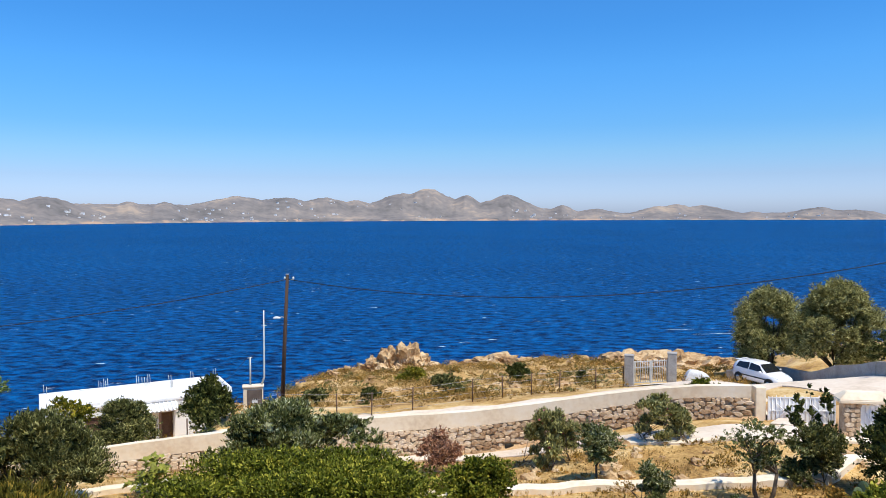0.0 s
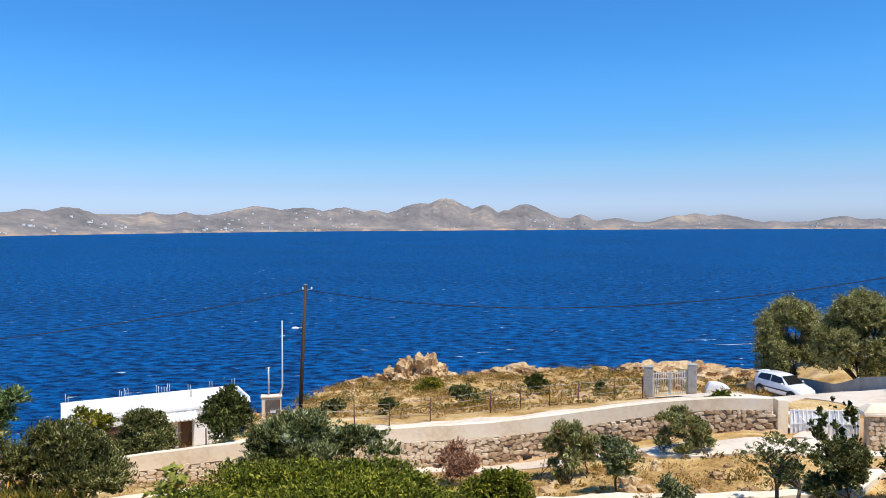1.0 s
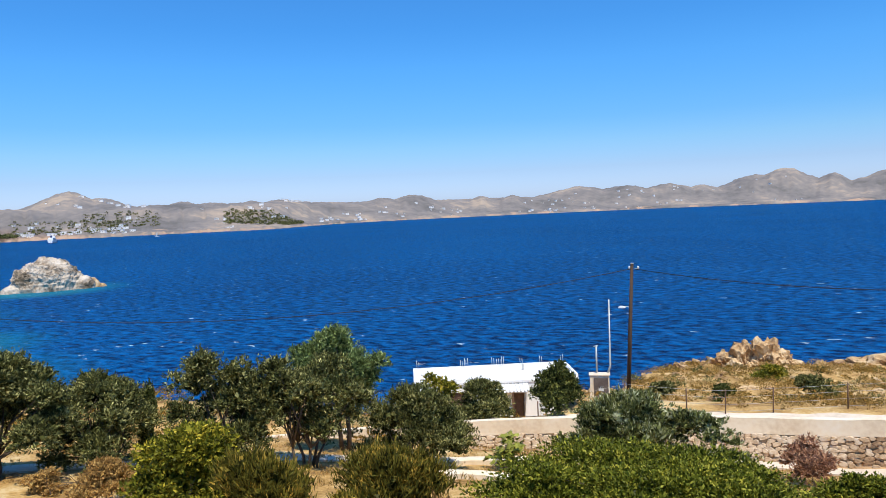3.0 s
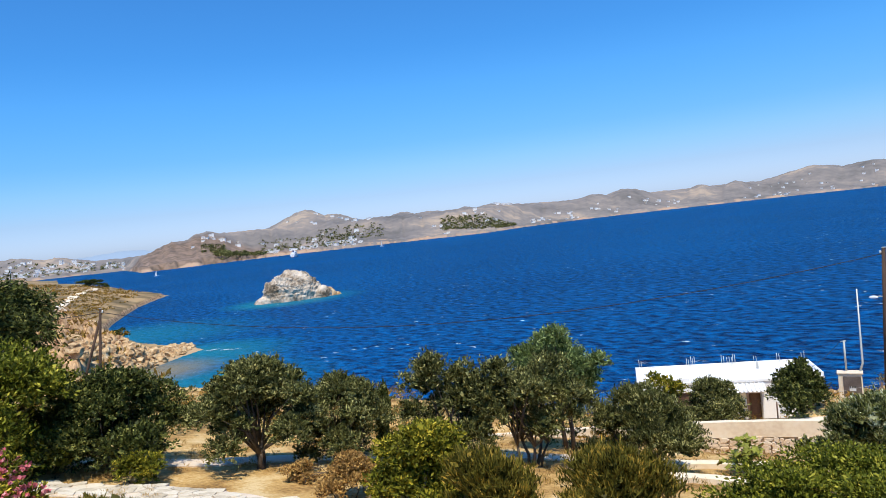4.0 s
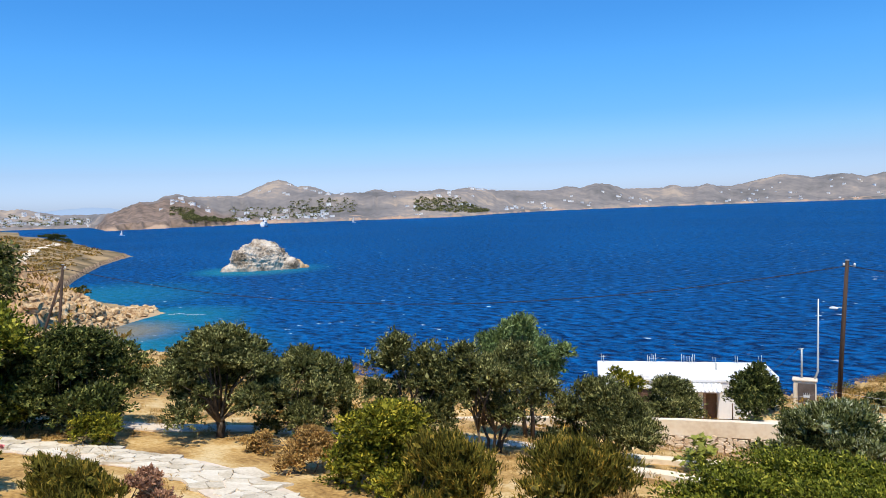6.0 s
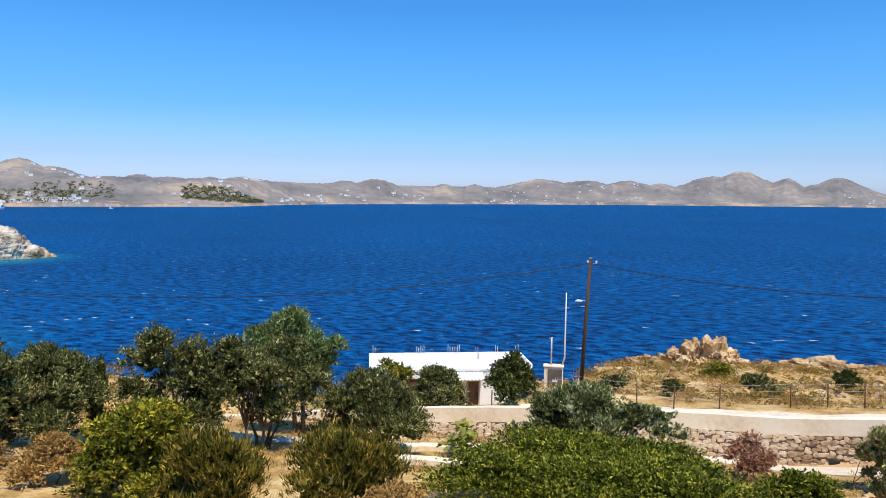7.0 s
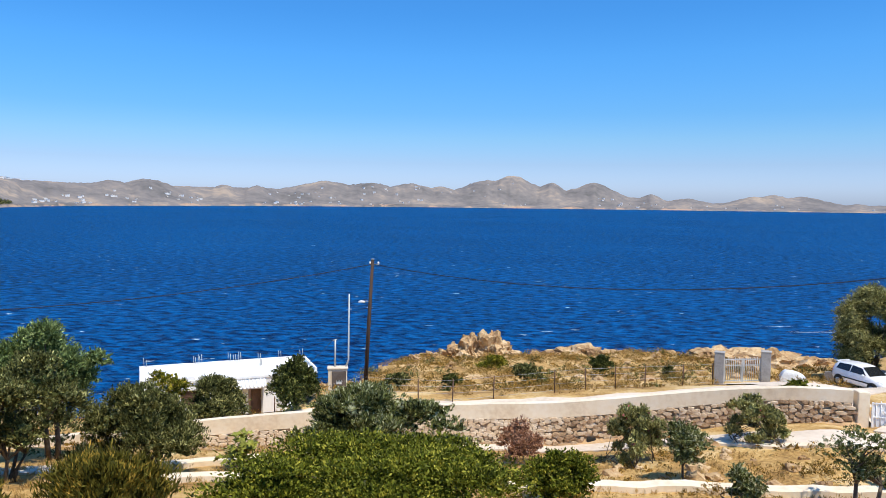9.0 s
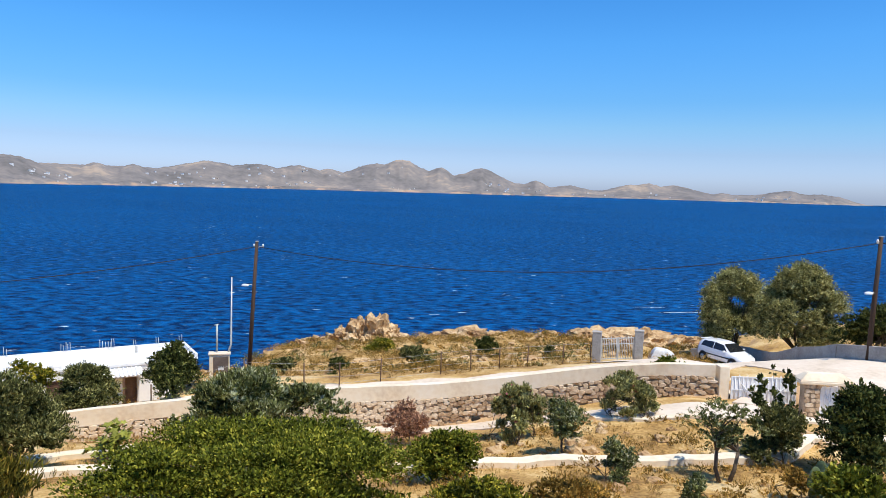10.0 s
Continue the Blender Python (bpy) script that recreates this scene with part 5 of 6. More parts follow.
# trees on the slope towards the cove
bush("olive_tree", -12.4, 22.2, 4.3, 2.95, L_OLIVE, "spreading grey-green olive bush with several stems", "tree", 50, 0.12, 0.28, 0.06, 32, 0.75, 5, 3.4, 0.05, 0.29, 0.8)
bush("tamarisk_tree", -17.3, 24.9, 4.2, 5.45, L_PINE, "tall light green feathery tree above the others", "tree", 51, 0.15, 0.26, 0.34, 30, 0.95, 2, 4.0, 0.10, 0.30, 0.5)
bush("olive_tree", -18.9, 19.3, 4.6, 4.0, L_OLIVE, "dark olive tree in a row above the cove", "tree", 52, 0.12, 0.32, 0.08, 34, 0.7, 4, 3.2, 0.06, 0.27, 0.6)
bush("olive_tree", -16.0, 20.6, 5.2, 4.25, L_OLIVE, "dark olive tree with bare lower stems", "tree", 53, 0.12, 0.32, 0.18, 36, 0.7, 5, 3.4, 0.06, 0.27, 0.6)
bush("cypress", -20.4, 17.7, 0.75, 3.25, L_DARK, "slim dark cypress between olive trees", "tree", 54, 0.10, 0.3, 0.0, 14, 1.0, 1, None, 0.05, 0.36, 0.8)
bush("olive_tree", -21.4, 16.4, 4.7, 3.1, L_OLIVE, "low olive tree beside the white path", "tree", 55, 0.115, 0.36, 0.08, 32, 0.8, 3, 3.4, 0.06, 0.29, 0.4)
bush("olive_tree", -22.5, 13.6, 5.0, 3.7, L_OLIVE, "full round olive tree with a dark forked trunk", "tree", 56, 0.115, 0.38, 0.10, 46, 0.85, 3, 4.2, 0.09, 0.28, 0.4)
bush("shrub", -16.8, 12.8, 1.95, 1.28, L_BROWN, "dried brown rounded shrub in straw grass", "shrub", 57, 0.08, 0.4, 0.0, 12, 1.0, 4, None, 0.02)
bush("shrub", -19.5, 13.3, 1.45, 0.72, L_BROWN, "low dried brown shrub in straw grass", "shrub", 58, 0.08, 0.4, 0.0, 9, 1.0, 4, None, 0.02)
bush("shrub", -13.4, 12.9, 3.5, 2.35, L_BRIGHT, "bright yellow-green rounded shrub", "shrub", 59, 0.11, 0.46, 0.05, 22, 0.9, 4, None, 0.03)
bush("rosemary_bush", -11.2, 12.3, 3.2, 2.0, L_ROSEMARY, "bushy rosemary with upright needled sprigs", "shrub", 60, 0.17, 0.16, 0.0, 18, 0.8, 6, 2.4, 0.02, 0.40, 1.4)
bush("rosemary_bush", -8.6, 14.0, 4.2, 1.95, L_ROSEMARY, "wide rosemary bush with upright needled sprigs", "shrub", 61, 0.17, 0.16, 0.0, 20, 0.8, 6, 2.4, 0.02, 0.38, 1.4)
bush("shrub", -6.6, 13.4, 2.3, 1.35, L_BROWN, "low orange-brown dry shrub before the hedge", "shrub", 62, 0.10, 0.3, 0.0, 10, 0.9, 4, None, 0.02)
bush("shrub", -15.9, 7.6, 1.4, 1.0, L_RUST, "rust-red and green low shrub by the stone path", "shrub", 63, 0.10, 0.35, 0.0, 9, 1.0, 4, None, 0.02)
bush("oleander", -19.6, 4.5, 2.6, 2.0, L_BRIGHT, "rounded oleander covered in pink flowers", "shrub", 64, 0.12, 0.35, 0.0, 18, 0.9, 5, None, 0.03, flowers=(L_PINK, 4200, 0.085, "clustered pink flowers"))
bush("rosemary_bush", -16.4, 6.2, 4.6, 1.2, L_ROSEMARY, "low rosemary hedge by the path", "shrub", 65, 0.16, 0.16, 0.0, 14, 0.8, 5, 1.4, 0.02, 0.38, 1.4)
bush("tree", -35.3, 7.8, 8.2, 8.6, L_DARK, "tall dark drooping evergreen tree", "tree", 66, 0.20, 0.36, 0.15, 32, 0.8, 2, None, 0.14, 0.30, -0.5)
bush("shrub", -27.6, 6.8, 6.4, 4.3, L_HEDGE, "big dense evergreen shrub grown wild", "shrub", 67, 0.15, 0.45, 0.0, 26, 0.85, 4, None, 0.06, 0.34)
bush("shrub", -26.4, 10.2, 5.6, 3.25, L_DARK, "dense dark evergreen shrub above the path", "shrub", 68, 0.14, 0.45, 0.0, 26, 0.85, 4, None, 0.06, 0.34)
bush("shrub", -27.6, 3.2, 6.0, 5.0, L_DARK, "overgrown evergreen shrub at the edge of the garden", "shrub", 69, 0.15, 0.45, 0.0, 24, 0.85, 4, None, 0.06, 0.34)
bush("shrub", -23.2, 9.6, 1.95, 0.95, L_BRIGHT, "low yellow-green shrub beside the path", "shrub", 70, 0.10, 0.4, 0.0, 10, 1.0, 4, None, 0.02)
bush("shrub", 11.9, 32.75, 2.0, 1.35, L_HEDGE, "row of low green plants behind the parapet", "shrub", 71, 0.10, 0.4, 0.3, 9, 0.9, 3, 0.6, 0.02)


# dark wind-cut trees on the headland
for k, (a, r, w, h) in enumerate(((69.4, 560, 12, 4.5), (68.8, 556, 14, 5.5), (68.2, 552, 9, 4.0), (67.6, 262, 7, 3.5), (67.9, 258, 5, 3.0), (72.6, 318, 4, 4.0), (73.4, 316, 5, 4.5), (71.6, 322, 2.5, 3.2), (73.0, 520, 4, 2.6))):
    x, y = polar(((a, r),))[0]
    bush("shrub", x, y, w, h, L_DARK, "dark wind-cut shrub on the brown headland", "shrub", 120 + k, 0.5, 0.5, 0.0, 14, 0.8, 3, None, 0.08, 0.34, group="shrubs on the headland")


# ---- rocks, scrub and the far bay ----
def jagged(rx, ry, rz, seed):
    """A split, blocky crag with sharp ledges; its base at z 0."""
    bm = bmesh.new()
    bmesh.ops.create_icosphere(bm, subdivisions=4, radius=1.0)
    off = Vector((seed, 0, seed))
    for v in bm.verts:
        p = v.co.normalized()
        q = p * 1.9 + off
        cell = noise.voronoi(q)
        d = 1.12 + 0.42 * (noise.cell(cell[1][0] * 9.0) - 0.35) + 0.22 * noise.fractal(p * 4.0 + off, 0.8, 2.2, 4)
        d -= 0.22 * max(0.0, 0.12 - (cell[0][1] - cell[0][0])) / 0.12
        v.co = Vector((p.x * rx * d, p.y * ry * d, max(p.z, -0.3) * rz * d * 0.85 + 0.34 * rz))
    return bm


def outcrop(x, y, stones, label, seed, mat=None, z=None):
    root = thing("rock_outcrop", (x, y, (height_at(x, y) if z is None else z) - 0.4), label, "rock", "rock outcrops on the shore")
    for k, (dx, dy, rx, ry, rz) in enumerate(stones):
        lift = 0 if z is not None else height_at(x + dx, y + dy) - height_at(x, y)
        part("rock", jagged(1.3 * rx, 1.2 * ry, 1.18 * rz, seed + 1.7 * k), mat or ROCK, root, at=(dx, dy, lift), turn=(0, 0, 40 * k))


outcrop(-4.6, 72.5, [(1.1, 0, 1.0, 1.2, 1.9), (0.1, 0.3, 0.8, 1.0, 1.5), (-0.8, -0.2, 0.9, 1.0, 1.7), (-2.2, -0.2, 1.3, 1.1, 1.25), (2.2, 0.0, 1.0, 0.9, 1.2), (-3.4, 0.3, 0.8, 0.9, 0.6), (2.9, -0.3, 0.6, 0.7, 0.6), (0.4, -0.9, 0.8, 0.7, 0.8)], "jagged ochre rock outcrop on the brink", 2.0)
outcrop(6.2, 71.5, [(0, 0, 1.6, 1.3, 1.0), (-1.9, 0.2, 1.4, 1.2, 0.7), (2.0, 0, 1.5, 1.2, 0.6), (3.8, -0.4, 1.0, 1.0, 0.5), (-3.6, 0, 0.9, 0.9, 0.6)], "broken pale rock outcrop on the brink", 5.0)
outcrop(19.2, 60.5, [(0, 0, 2.4, 2.0, 1.5), (-2.6, 0.2, 1.9, 1.5, 1.1), (2.3, 0.3, 1.9, 1.6, 1.1), (-4.4, -0.6, 1.3, 1.1, 0.7), (3.9, 0.6, 1.2, 1.1, 0.8)], "weathered ochre rock hump behind the gate", 8.0)
outcrop(-13.5, 66.5, [(0, 0, 1.3, 1.1, 0.6), (1.9, 0.4, 1.0, 0.9, 0.5), (-1.6, -0.8, 0.9, 0.8, 0.5), (3.6, 1.0, 0.9, 0.9, 0.7)], "low pale rocks along the brink", 11.0)


def scattered(name, label, category, mat, places, make):
    """Uncountable small things joined as one."""
    me = make(places)
    me.materials.append(mat)
    ob = new(name, me)
    return tagged(ob, label, category, kind="stuff")


def cushions(rng, places, size, per, wide, high, slim=0.35, up=0.5):
    out = []
    for x, y in places:
        s = 0.5 + rng.random()
        z = height_at(x, y)
        v = leaves(rng, [(0, 0, high * s * 0.2, wide * s, wide * s * (0.7 + 0.5 * rng.random()), high * s)], int(per * s), size, slim, up, 0.5, -0.1)
        v = v + np.array([x, y, z])
        out.append(v)
    return quads("cushions", np.concatenate(out))


def spread(rng, n, x0, x1, y0, y1, keep):
    out = []
    while len(out) < n:
        x, y = rng.uniform(x0, x1), rng.uniform(y0, y1)
        if keep(x, y):
            out.append((x, y))
    return out


def on_shelf(x, y):
    far = float(wall_line(x)) + 4.6 + 2.2 * float(ss(6, 13, x))
    in_house = -30 < x < -12 and 43 < y < 60
    return y > far and height_at(x, y) > 10.5 and not in_house and not (x > 10 and y < 46)


def in_garden(x, y):
    return y < float(wall_line(x)) - 2.2 - 2.0 * float(ss(3, 7, x)) and not (9 < y < 13 and -24 < x < -12)


rng = np.random.default_rng(77)
scattered("scrub", "straw-coloured dry grass tussocks on the coastal slope", "dry grass", L_STRAW, spread(rng, 430, -16, 24, 38, 76, on_shelf), lambda p: cushions(rng, p, 0.15, 170, 0.62, 0.24, 0.14, 0.9))
scattered("scrub", "brown thorny cushion scrub on the coastal slope", "scrub", L_SCRUB, spread(rng, 400, -16, 24, 39, 76, on_shelf), lambda p: cushions(rng, p, 0.095, 260, 0.66, 0.40))
scattered("scrub", "olive-green low scrub on the coastal slope", "scrub", L_OLIVE, spread(rng, 110, -14, 22, 41, 74, on_shelf), lambda p: cushions(rng, p, 0.10, 240, 0.66, 0.40))
scattered("scrub", "dried brown low scrub in the garden", "scrub", L_SCRUB, spread(rng, 110, -4, 17, 18, 29.5, in_garden), lambda p: cushions(rng, p, 0.08, 240, 0.46, 0.26))
scattered("scrub", "straw-coloured dry grass on the garden slope", "dry grass", L_STRAW, spread(rng, 900, -30, 17, 8, 32, in_garden), lambda p: cushions(rng, p, 0.13, 90, 0.5, 0.13, 0.10, 1.2))
def above_cove(x, y):
    return height_at(x, y) > 8 and y > 12 + 0.25 * abs(x + 20) and math.hypot(x + 22.5, y - 13.6) > 4


scattered("scrub", "green and brown brush on the slope above the cove", "scrub", L_OLIVE, spread(rng, 170, -62, -17, 14, 52, above_cove), lambda p: cushions(rng, p, 0.16, 260, 1.0, 0.8))
scattered("scrub", "dry brown brush on the slope above the cove", "scrub", L_SCRUB, spread(rng, 170, -62, -17, 14, 52, above_cove), lambda p: cushions(rng, p, 0.14, 220, 0.8, 0.5))
scattered("scrub", "dark low scrub on the headland", "scrub", L_SCRUB, [(-math.sin(a) * r, math.cos(a) * r) for a, r in zip(np.radians(rng.uniform(65.5, 84, 1900)), 560 * np.sqrt(rng.uniform(0.02, 1, 1900))) if height_at(-math.sin(a) * r, math.cos(a) * r) > 4],
          lambda p: cushions(rng, p, 0.9, 30, 2.1, 0.9))


def rock_field(places, rng, low, high):
    bm = bmesh.new()
    for x, y in places:
        s = rng.uniform(low, high)
        made = bmesh.ops.create_icosphere(bm, subdivisions=2, radius=s)["verts"]
        z, off = height_at(x, y), Vector((rng.random() * 50, 0, 0))
        a, fl = rng.random() * 3, 0.5 + 0.4 * rng.random()
        for v in made:
            p = v.co / s
            d = 1 + 0.55 * noise.noise(p * 1.7 + off) + 0.4 * noise.noise(p * 4 + off)
            c = v.co * d
            v.co = Vector((x + c.x * 1.25 * math.cos(a) - c.y * math.sin(a), y + c.x * math.sin(a) + c.y * math.cos(a), z + c.z * fl + 0.1 * s))
    me = bpy.data.meshes.new("rocks")
    bm.to_mesh(me)
    bm.free()
    return me


edge_places = []
for a in np.arange(-24, 19, 0.42):
    r = 60.0
    while height_at(-math.sin(radians(a)) * r, math.cos(radians(a)) * r) > 10.0 + 0.12 * max(0, -a) and r < 85:
        r += 0.5
    r -= rng.uniform(0.3, 3.5)
    edge_places.append((-math.sin(radians(a)) * r, math.cos(radians(a)) * r))
scattered("rocks", "weathered ochre rocks along the brink", "rocks", ROCK, edge_places, lambda p: rock_field(p, rng, 0.25, 0.7))
scattered("rocks", "loose pale stones in dry grass", "rocks", ROCK, spread(rng, 90, -14, 22, 40, 74, on_shelf), lambda p: rock_field(p, rng, 0.12, 0.4))
scattered("rocks", "pale stones in the dry garden soil", "rocks", ROCK, spread(rng, 60, -3, 17, 19, 29, in_garden), lambda p: rock_field(p, rng, 0.10, 0.34))
spit = [(-math.sin(radians(a)) * r, math.cos(radians(a)) * r) for a, r in ((a, float(np.interp(a, [61.7, 64.1, 66.4, 68.5, 72], [222, 208, 192, 172, 140])) + rng.uniform(2.5, 24)) for a in rng.uniform(61.6, 71, 560))]
scattered("rocks", "rugged ochre rocks on the spit of the cove", "rocks", ROCK, [p for p in spit if height_at(*p) > 0.3], lambda p: rock_field(p, rng, 0.4, 1.5))


# fig with large leaves
def fig_tree(x, y):
    rng = np.random.default_rng(12)
    root = thing("fig_tree", (x, y, height_at(x, y) - 0.03), "young fig tree with large lobed leaves", "tree")
    blobs = crown_blobs(rng, 0.75, 0.75, 0.3, 1.4, 9, 0.36)
    part("trunk", limbs(rng, blobs, 0.035, 3, 0.1), BARK, root)
    outline = [(math.sin(t) * (0.55 + 0.22 * math.cos(5 * t)) , 0.45 - math.cos(t) * (0.55 + 0.22 * math.cos(5 * t))) for t in np.linspace(0, 6.2832, 16)[:-1]]
    me = mesh_from("leaf", [(0, 0.4, 0.06)] + [(a, b, -0.03) for a, b in outline], [(0, k + 1, (k + 1) % 15 + 1) for k in range(15)])
    for k in range(120):
        b = blobs[k % len(blobs)]
        d = rng.normal(size=3)
        d /= np.linalg.norm(d)
        p = (b[0] + d[0] * b[3], b[1] + d[1] * b[4], b[2] + d[2] * b[5])
        leaf = part("leaf", me, L_FIG, root, at=p, turn=(rng.uniform(-60, 40), rng.uniform(-40, 40), math.degrees(math.atan2(-d[0], d[1]))))
        s = rng.uniform(0.16, 0.26)
        leaf.scale = (s, s, s)


fig_tree(-9.8, 24.2)


def prickly_pear(x, y):
    rng = np.random.default_rng(4)
    root = thing("prickly_pear", (x, y, height_at(x, y)), "prickly pear cactus with flat grey-green pads", "cactus")
    bm = rocky("pad", 0.17, 0.045, 0.24, 1.0, 3, 0.05)
    me = bpy.data.meshes.new("pad")
    bm.to_mesh(me)
    bm.free()
    spots = [(0.3 * rng.normal(), 0.25 * rng.normal(), 0.0, 0) for _ in range(9)]
    for sx, sy, sz, lev in spots:
        pads = [(sx, sy, sz, 0.0)]
        for k in range(3):
            pads.append((sx + 0.16 * rng.normal(), sy + 0.08 * rng.normal(), sz + 0.36 + 0.3 * (k == 2), rng.uniform(-35, 35)))
        for px, py, pz, tilt in pads:
            part("pad", me, L_PAD, root, at=(px, py, pz), turn=(rng.uniform(-12, 12), tilt, rng.uniform(0, 180)))


L_PAD = material("cactus_pad", [(0.3, (0.06, 0.09, 0.035)), (0.7, (0.16, 0.20, 0.09))], 3.0, 0.6, 0.004)
prickly_pear(11.7, 18.6)


# ---- the far bay: houses, groves, ferry, boats and foam ----
def far_house(kind):
    root = thing("house", (0, 0, -500), "small white flat-roofed house on the far shore", "house", "houses across the bay")
    w, d, h = ((9, 7, 3.4), (6.5, 6, 3.0), (12, 7, 5.0))[kind]
    part("wall", block(w, d, h + 5, 0.1, (0, 0, -5)), WHITEWASH, root)
    part("roof", block(w + 0.8, d + 0.8, 0.5, 0.1, (0, 0, h)), WHITEWASH if kind != 1 else PLASTER, root)
    for k in range(2 + kind % 2):
        part("window", block(1.0, 0.2, 1.2, 0.0, (-w / 3 + k * w / 3, -d / 2 - 0.05, h * 0.45)), DARK, root)
    return root


kinds = [far_house(k) for k in range(3)]
rng = np.random.default_rng(21)
used = [False] * 3
towns = [(76, 66.6, 110, 30, 330), (62, 58.5, 12, 180, 330), (57, 49, 46, 20, 330), (55, 48, 16, 500, 800), (38.6, 36.2, 34, 760, 960), (45, 38, 18, 60, 500), (36, 24, 34, 30, 300), (21, 8, 40, 30, 420), (10, 0, 16, 30, 400), (-4, -30, 34, 25, 220)]
for a0, a1, many, near, far in towns:
    for k in range(many):
        a = rng.uniform(min(a0, a1), max(a0, a1))
        line = np.arange(1430, 4800, 10.0)
        hh = far_height(-np.sin(radians(a)) * line, np.cos(radians(a)) * line, np.full_like(line, a), line)
        shore = line[np.argmax(hh > 1.0)]
        r = shore + rng.uniform(near, far)
        x, y = -math.sin(radians(a)) * r, math.cos(radians(a)) * r
        z = float(far_height(np.array([x]), np.array([y]), np.array([a]), np.array([r]))[0])
        which = int(rng.integers(0, 3))
        m = pose(x, y, z, 0, 0, a + rng.uniform(-35, 35))
        if not used[which]:
            kinds[which].matrix_world = m
            used[which] = True
        else:
            copy_thing(kinds[which], m)


def groves():
    out = []
    for a0, a1, r0, r1, many in ((60.4, 56.6, 1590, 1720, 420), (61.2, 59.6, 1700, 1790, 60), (43.0, 37.2, 1900, 2120, 520), (52.5, 47.5, 1900, 2100, 130), (57, 50, 1760, 2000, 160), (77, 67, 2120, 2450, 200)):
        for k in range(many):
            a, r = rng.uniform(a1, a0), rng.uniform(r0, r1)
            x, y = -math.sin(radians(a)) * r, math.cos(radians(a)) * r
            z = float(far_height(np.array([x]), np.array([y]), np.array([a]), np.array([r]))[0])
            if z > 4:
                s = rng.uniform(2.2, 5.0)
                out.append(leaves(rng, [(0, 0, s * 0.6, s * 1.2, s * 1.2, s)], 40, 2.0, 0.8, 0.2, 0.4, -0.3) + np.array([x, y, z]))
    return quads("groves", np.concatenate(out))


scattered("grove", "dark green tree groves on the far slopes", "trees", L_OLIVE, None, lambda p: groves())


def ferry(x, y, turn):
    root = thing("ferry", (x, y, 0), "white passenger ferry anchored off the far shore", "ferry", turn=turn)
    bm = bmesh.new()
    rings = []
    for sx, hw, keel in ((-15, 3.6, 0.0), (-13, 4.4, -1), (8, 4.4, -1), (13, 2.6, -0.6), (16.5, 0.3, 0.5)):
        rings.append([bm.verts.new((sx, s * hw * k, z)) for s, k, z in ((-1, 0.7, keel), (-1, 1, 4.2 + 0.06 * max(0, sx)), (1, 1, 4.2 + 0.06 * max(0, sx)), (1, 0.7, keel))])
    for a, b in zip(rings, rings[1:]):
        for k in range(4):
            bm.faces.new((a[k], a[(k + 1) % 4], b[(k + 1) % 4], b[k]))
    bm.faces.new(rings[0]), bm.faces.new(rings[-1])
    bmesh.ops.recalc_face_normals(bm, faces=bm.faces)
    part("hull", bm, WHITE_PAINT, root, "white hull")
    part("waterline", block(29, 8.86, 1.1, 0.05, (-1.5, 0, 0.0)), HULL_BLUE, root, "dark blue hull stripe")
    part("deck", block(24, 8, 2.6, 0.2, (-2.5, 0, 4.2)), WHITE_PAINT, root)
    part("deck", block(17, 7.4, 2.4, 0.2, (-2.5, 0, 6.8)), WHITE_PAINT, root)
    part("bridge", block(5, 6.6, 2.2, 0.2, (4, 0, 9.2)), WHITE_PAINT, root)
    part("funnel", block(2.6, 2.4, 3.4, 0.3, (-5.5, 0, 9.2)), HULL_BLUE, root)
    part("mast", tube([(4, 0, 11.4), (4, 0, 15.5)], 0.2, 6), WHITE_PAINT, root)
    for z in (5.2, 7.7):
        for k in range(9):
            for s in (-1, 1):
                part("window", block(1.2, 0.1, 0.9, 0.0, (-11 + 2.0 * k * (1.0 if z < 6 else 0.8), s * (4.0 if z < 6 else 3.7), z)), DARK, root)


HULL_BLUE = material("blue_paint", [(0.3, (0.02, 0.04, 0.12)), (0.7, (0.04, 0.07, 0.18))], 1.0, 0.4)
ferry(-1096, 780, 132)


def boat(x, y, turn, size):
    root = thing("sailing_boat", (x, y, 0), "small white sailing boat in the bay", "boat", "boats in the bay", turn=turn)
    bm = bmesh.new()
    rings = []
    for sx, hw in ((-1, 0.25), (-0.6, 0.32), (0.3, 0.3), (1.1, 0.02)):
        rings.append([bm.verts.new((sx * size, s * hw * k * size, z * size)) for s, k, z in ((-1, 0.6, -0.05), (-1, 1, 0.28), (1, 1, 0.28), (1, 0.6, -0.05))])
    for a, b in zip(rings, rings[1:]):
        for k in range(4):
            bm.faces.new((a[k], a[(k + 1) % 4], b[(k + 1) % 4], b[k]))
    bm.faces.new(rings[0]), bm.faces.new(rings[-1])
    bmesh.ops.recalc_face_normals(bm, faces=bm.faces)
    part("hull", bm, WHITE_PAINT, root)
    part("cabin", block(0.8 * size, 0.35 * size, 0.18 * size, 0.03 * size, (-0.1 * size, 0, 0.26 * size)), WHITE_PAINT, root)
    part("mast", tube([(0.15 * size, 0, 0.2 * size), (0.15 * size, 0, 2.6 * size)], 0.03 * size, 6), GALV, root)
    part("sail", mesh_from("sail", [(0.12 * size, 0, 0.55 * size), (-0.85 * size, 0.12 * size, 0.5 * size), (0.12 * size, 0, 2.5 * size), (0.12 * size, 0.03 * size, 0.55 * size), (-0.85 * size, 0.15 * size, 0.5 * size), (0.12 * size, 0.03 * size, 2.5 * size)],
                            [(0, 1, 2), (3, 5, 4), (0, 3, 4, 1), (1, 4, 5, 2), (0, 2, 5, 3)]), TARP, root)


boat(-1080, 980, 20, 4.0)
boat(-1010, 480, 70, 3.2)


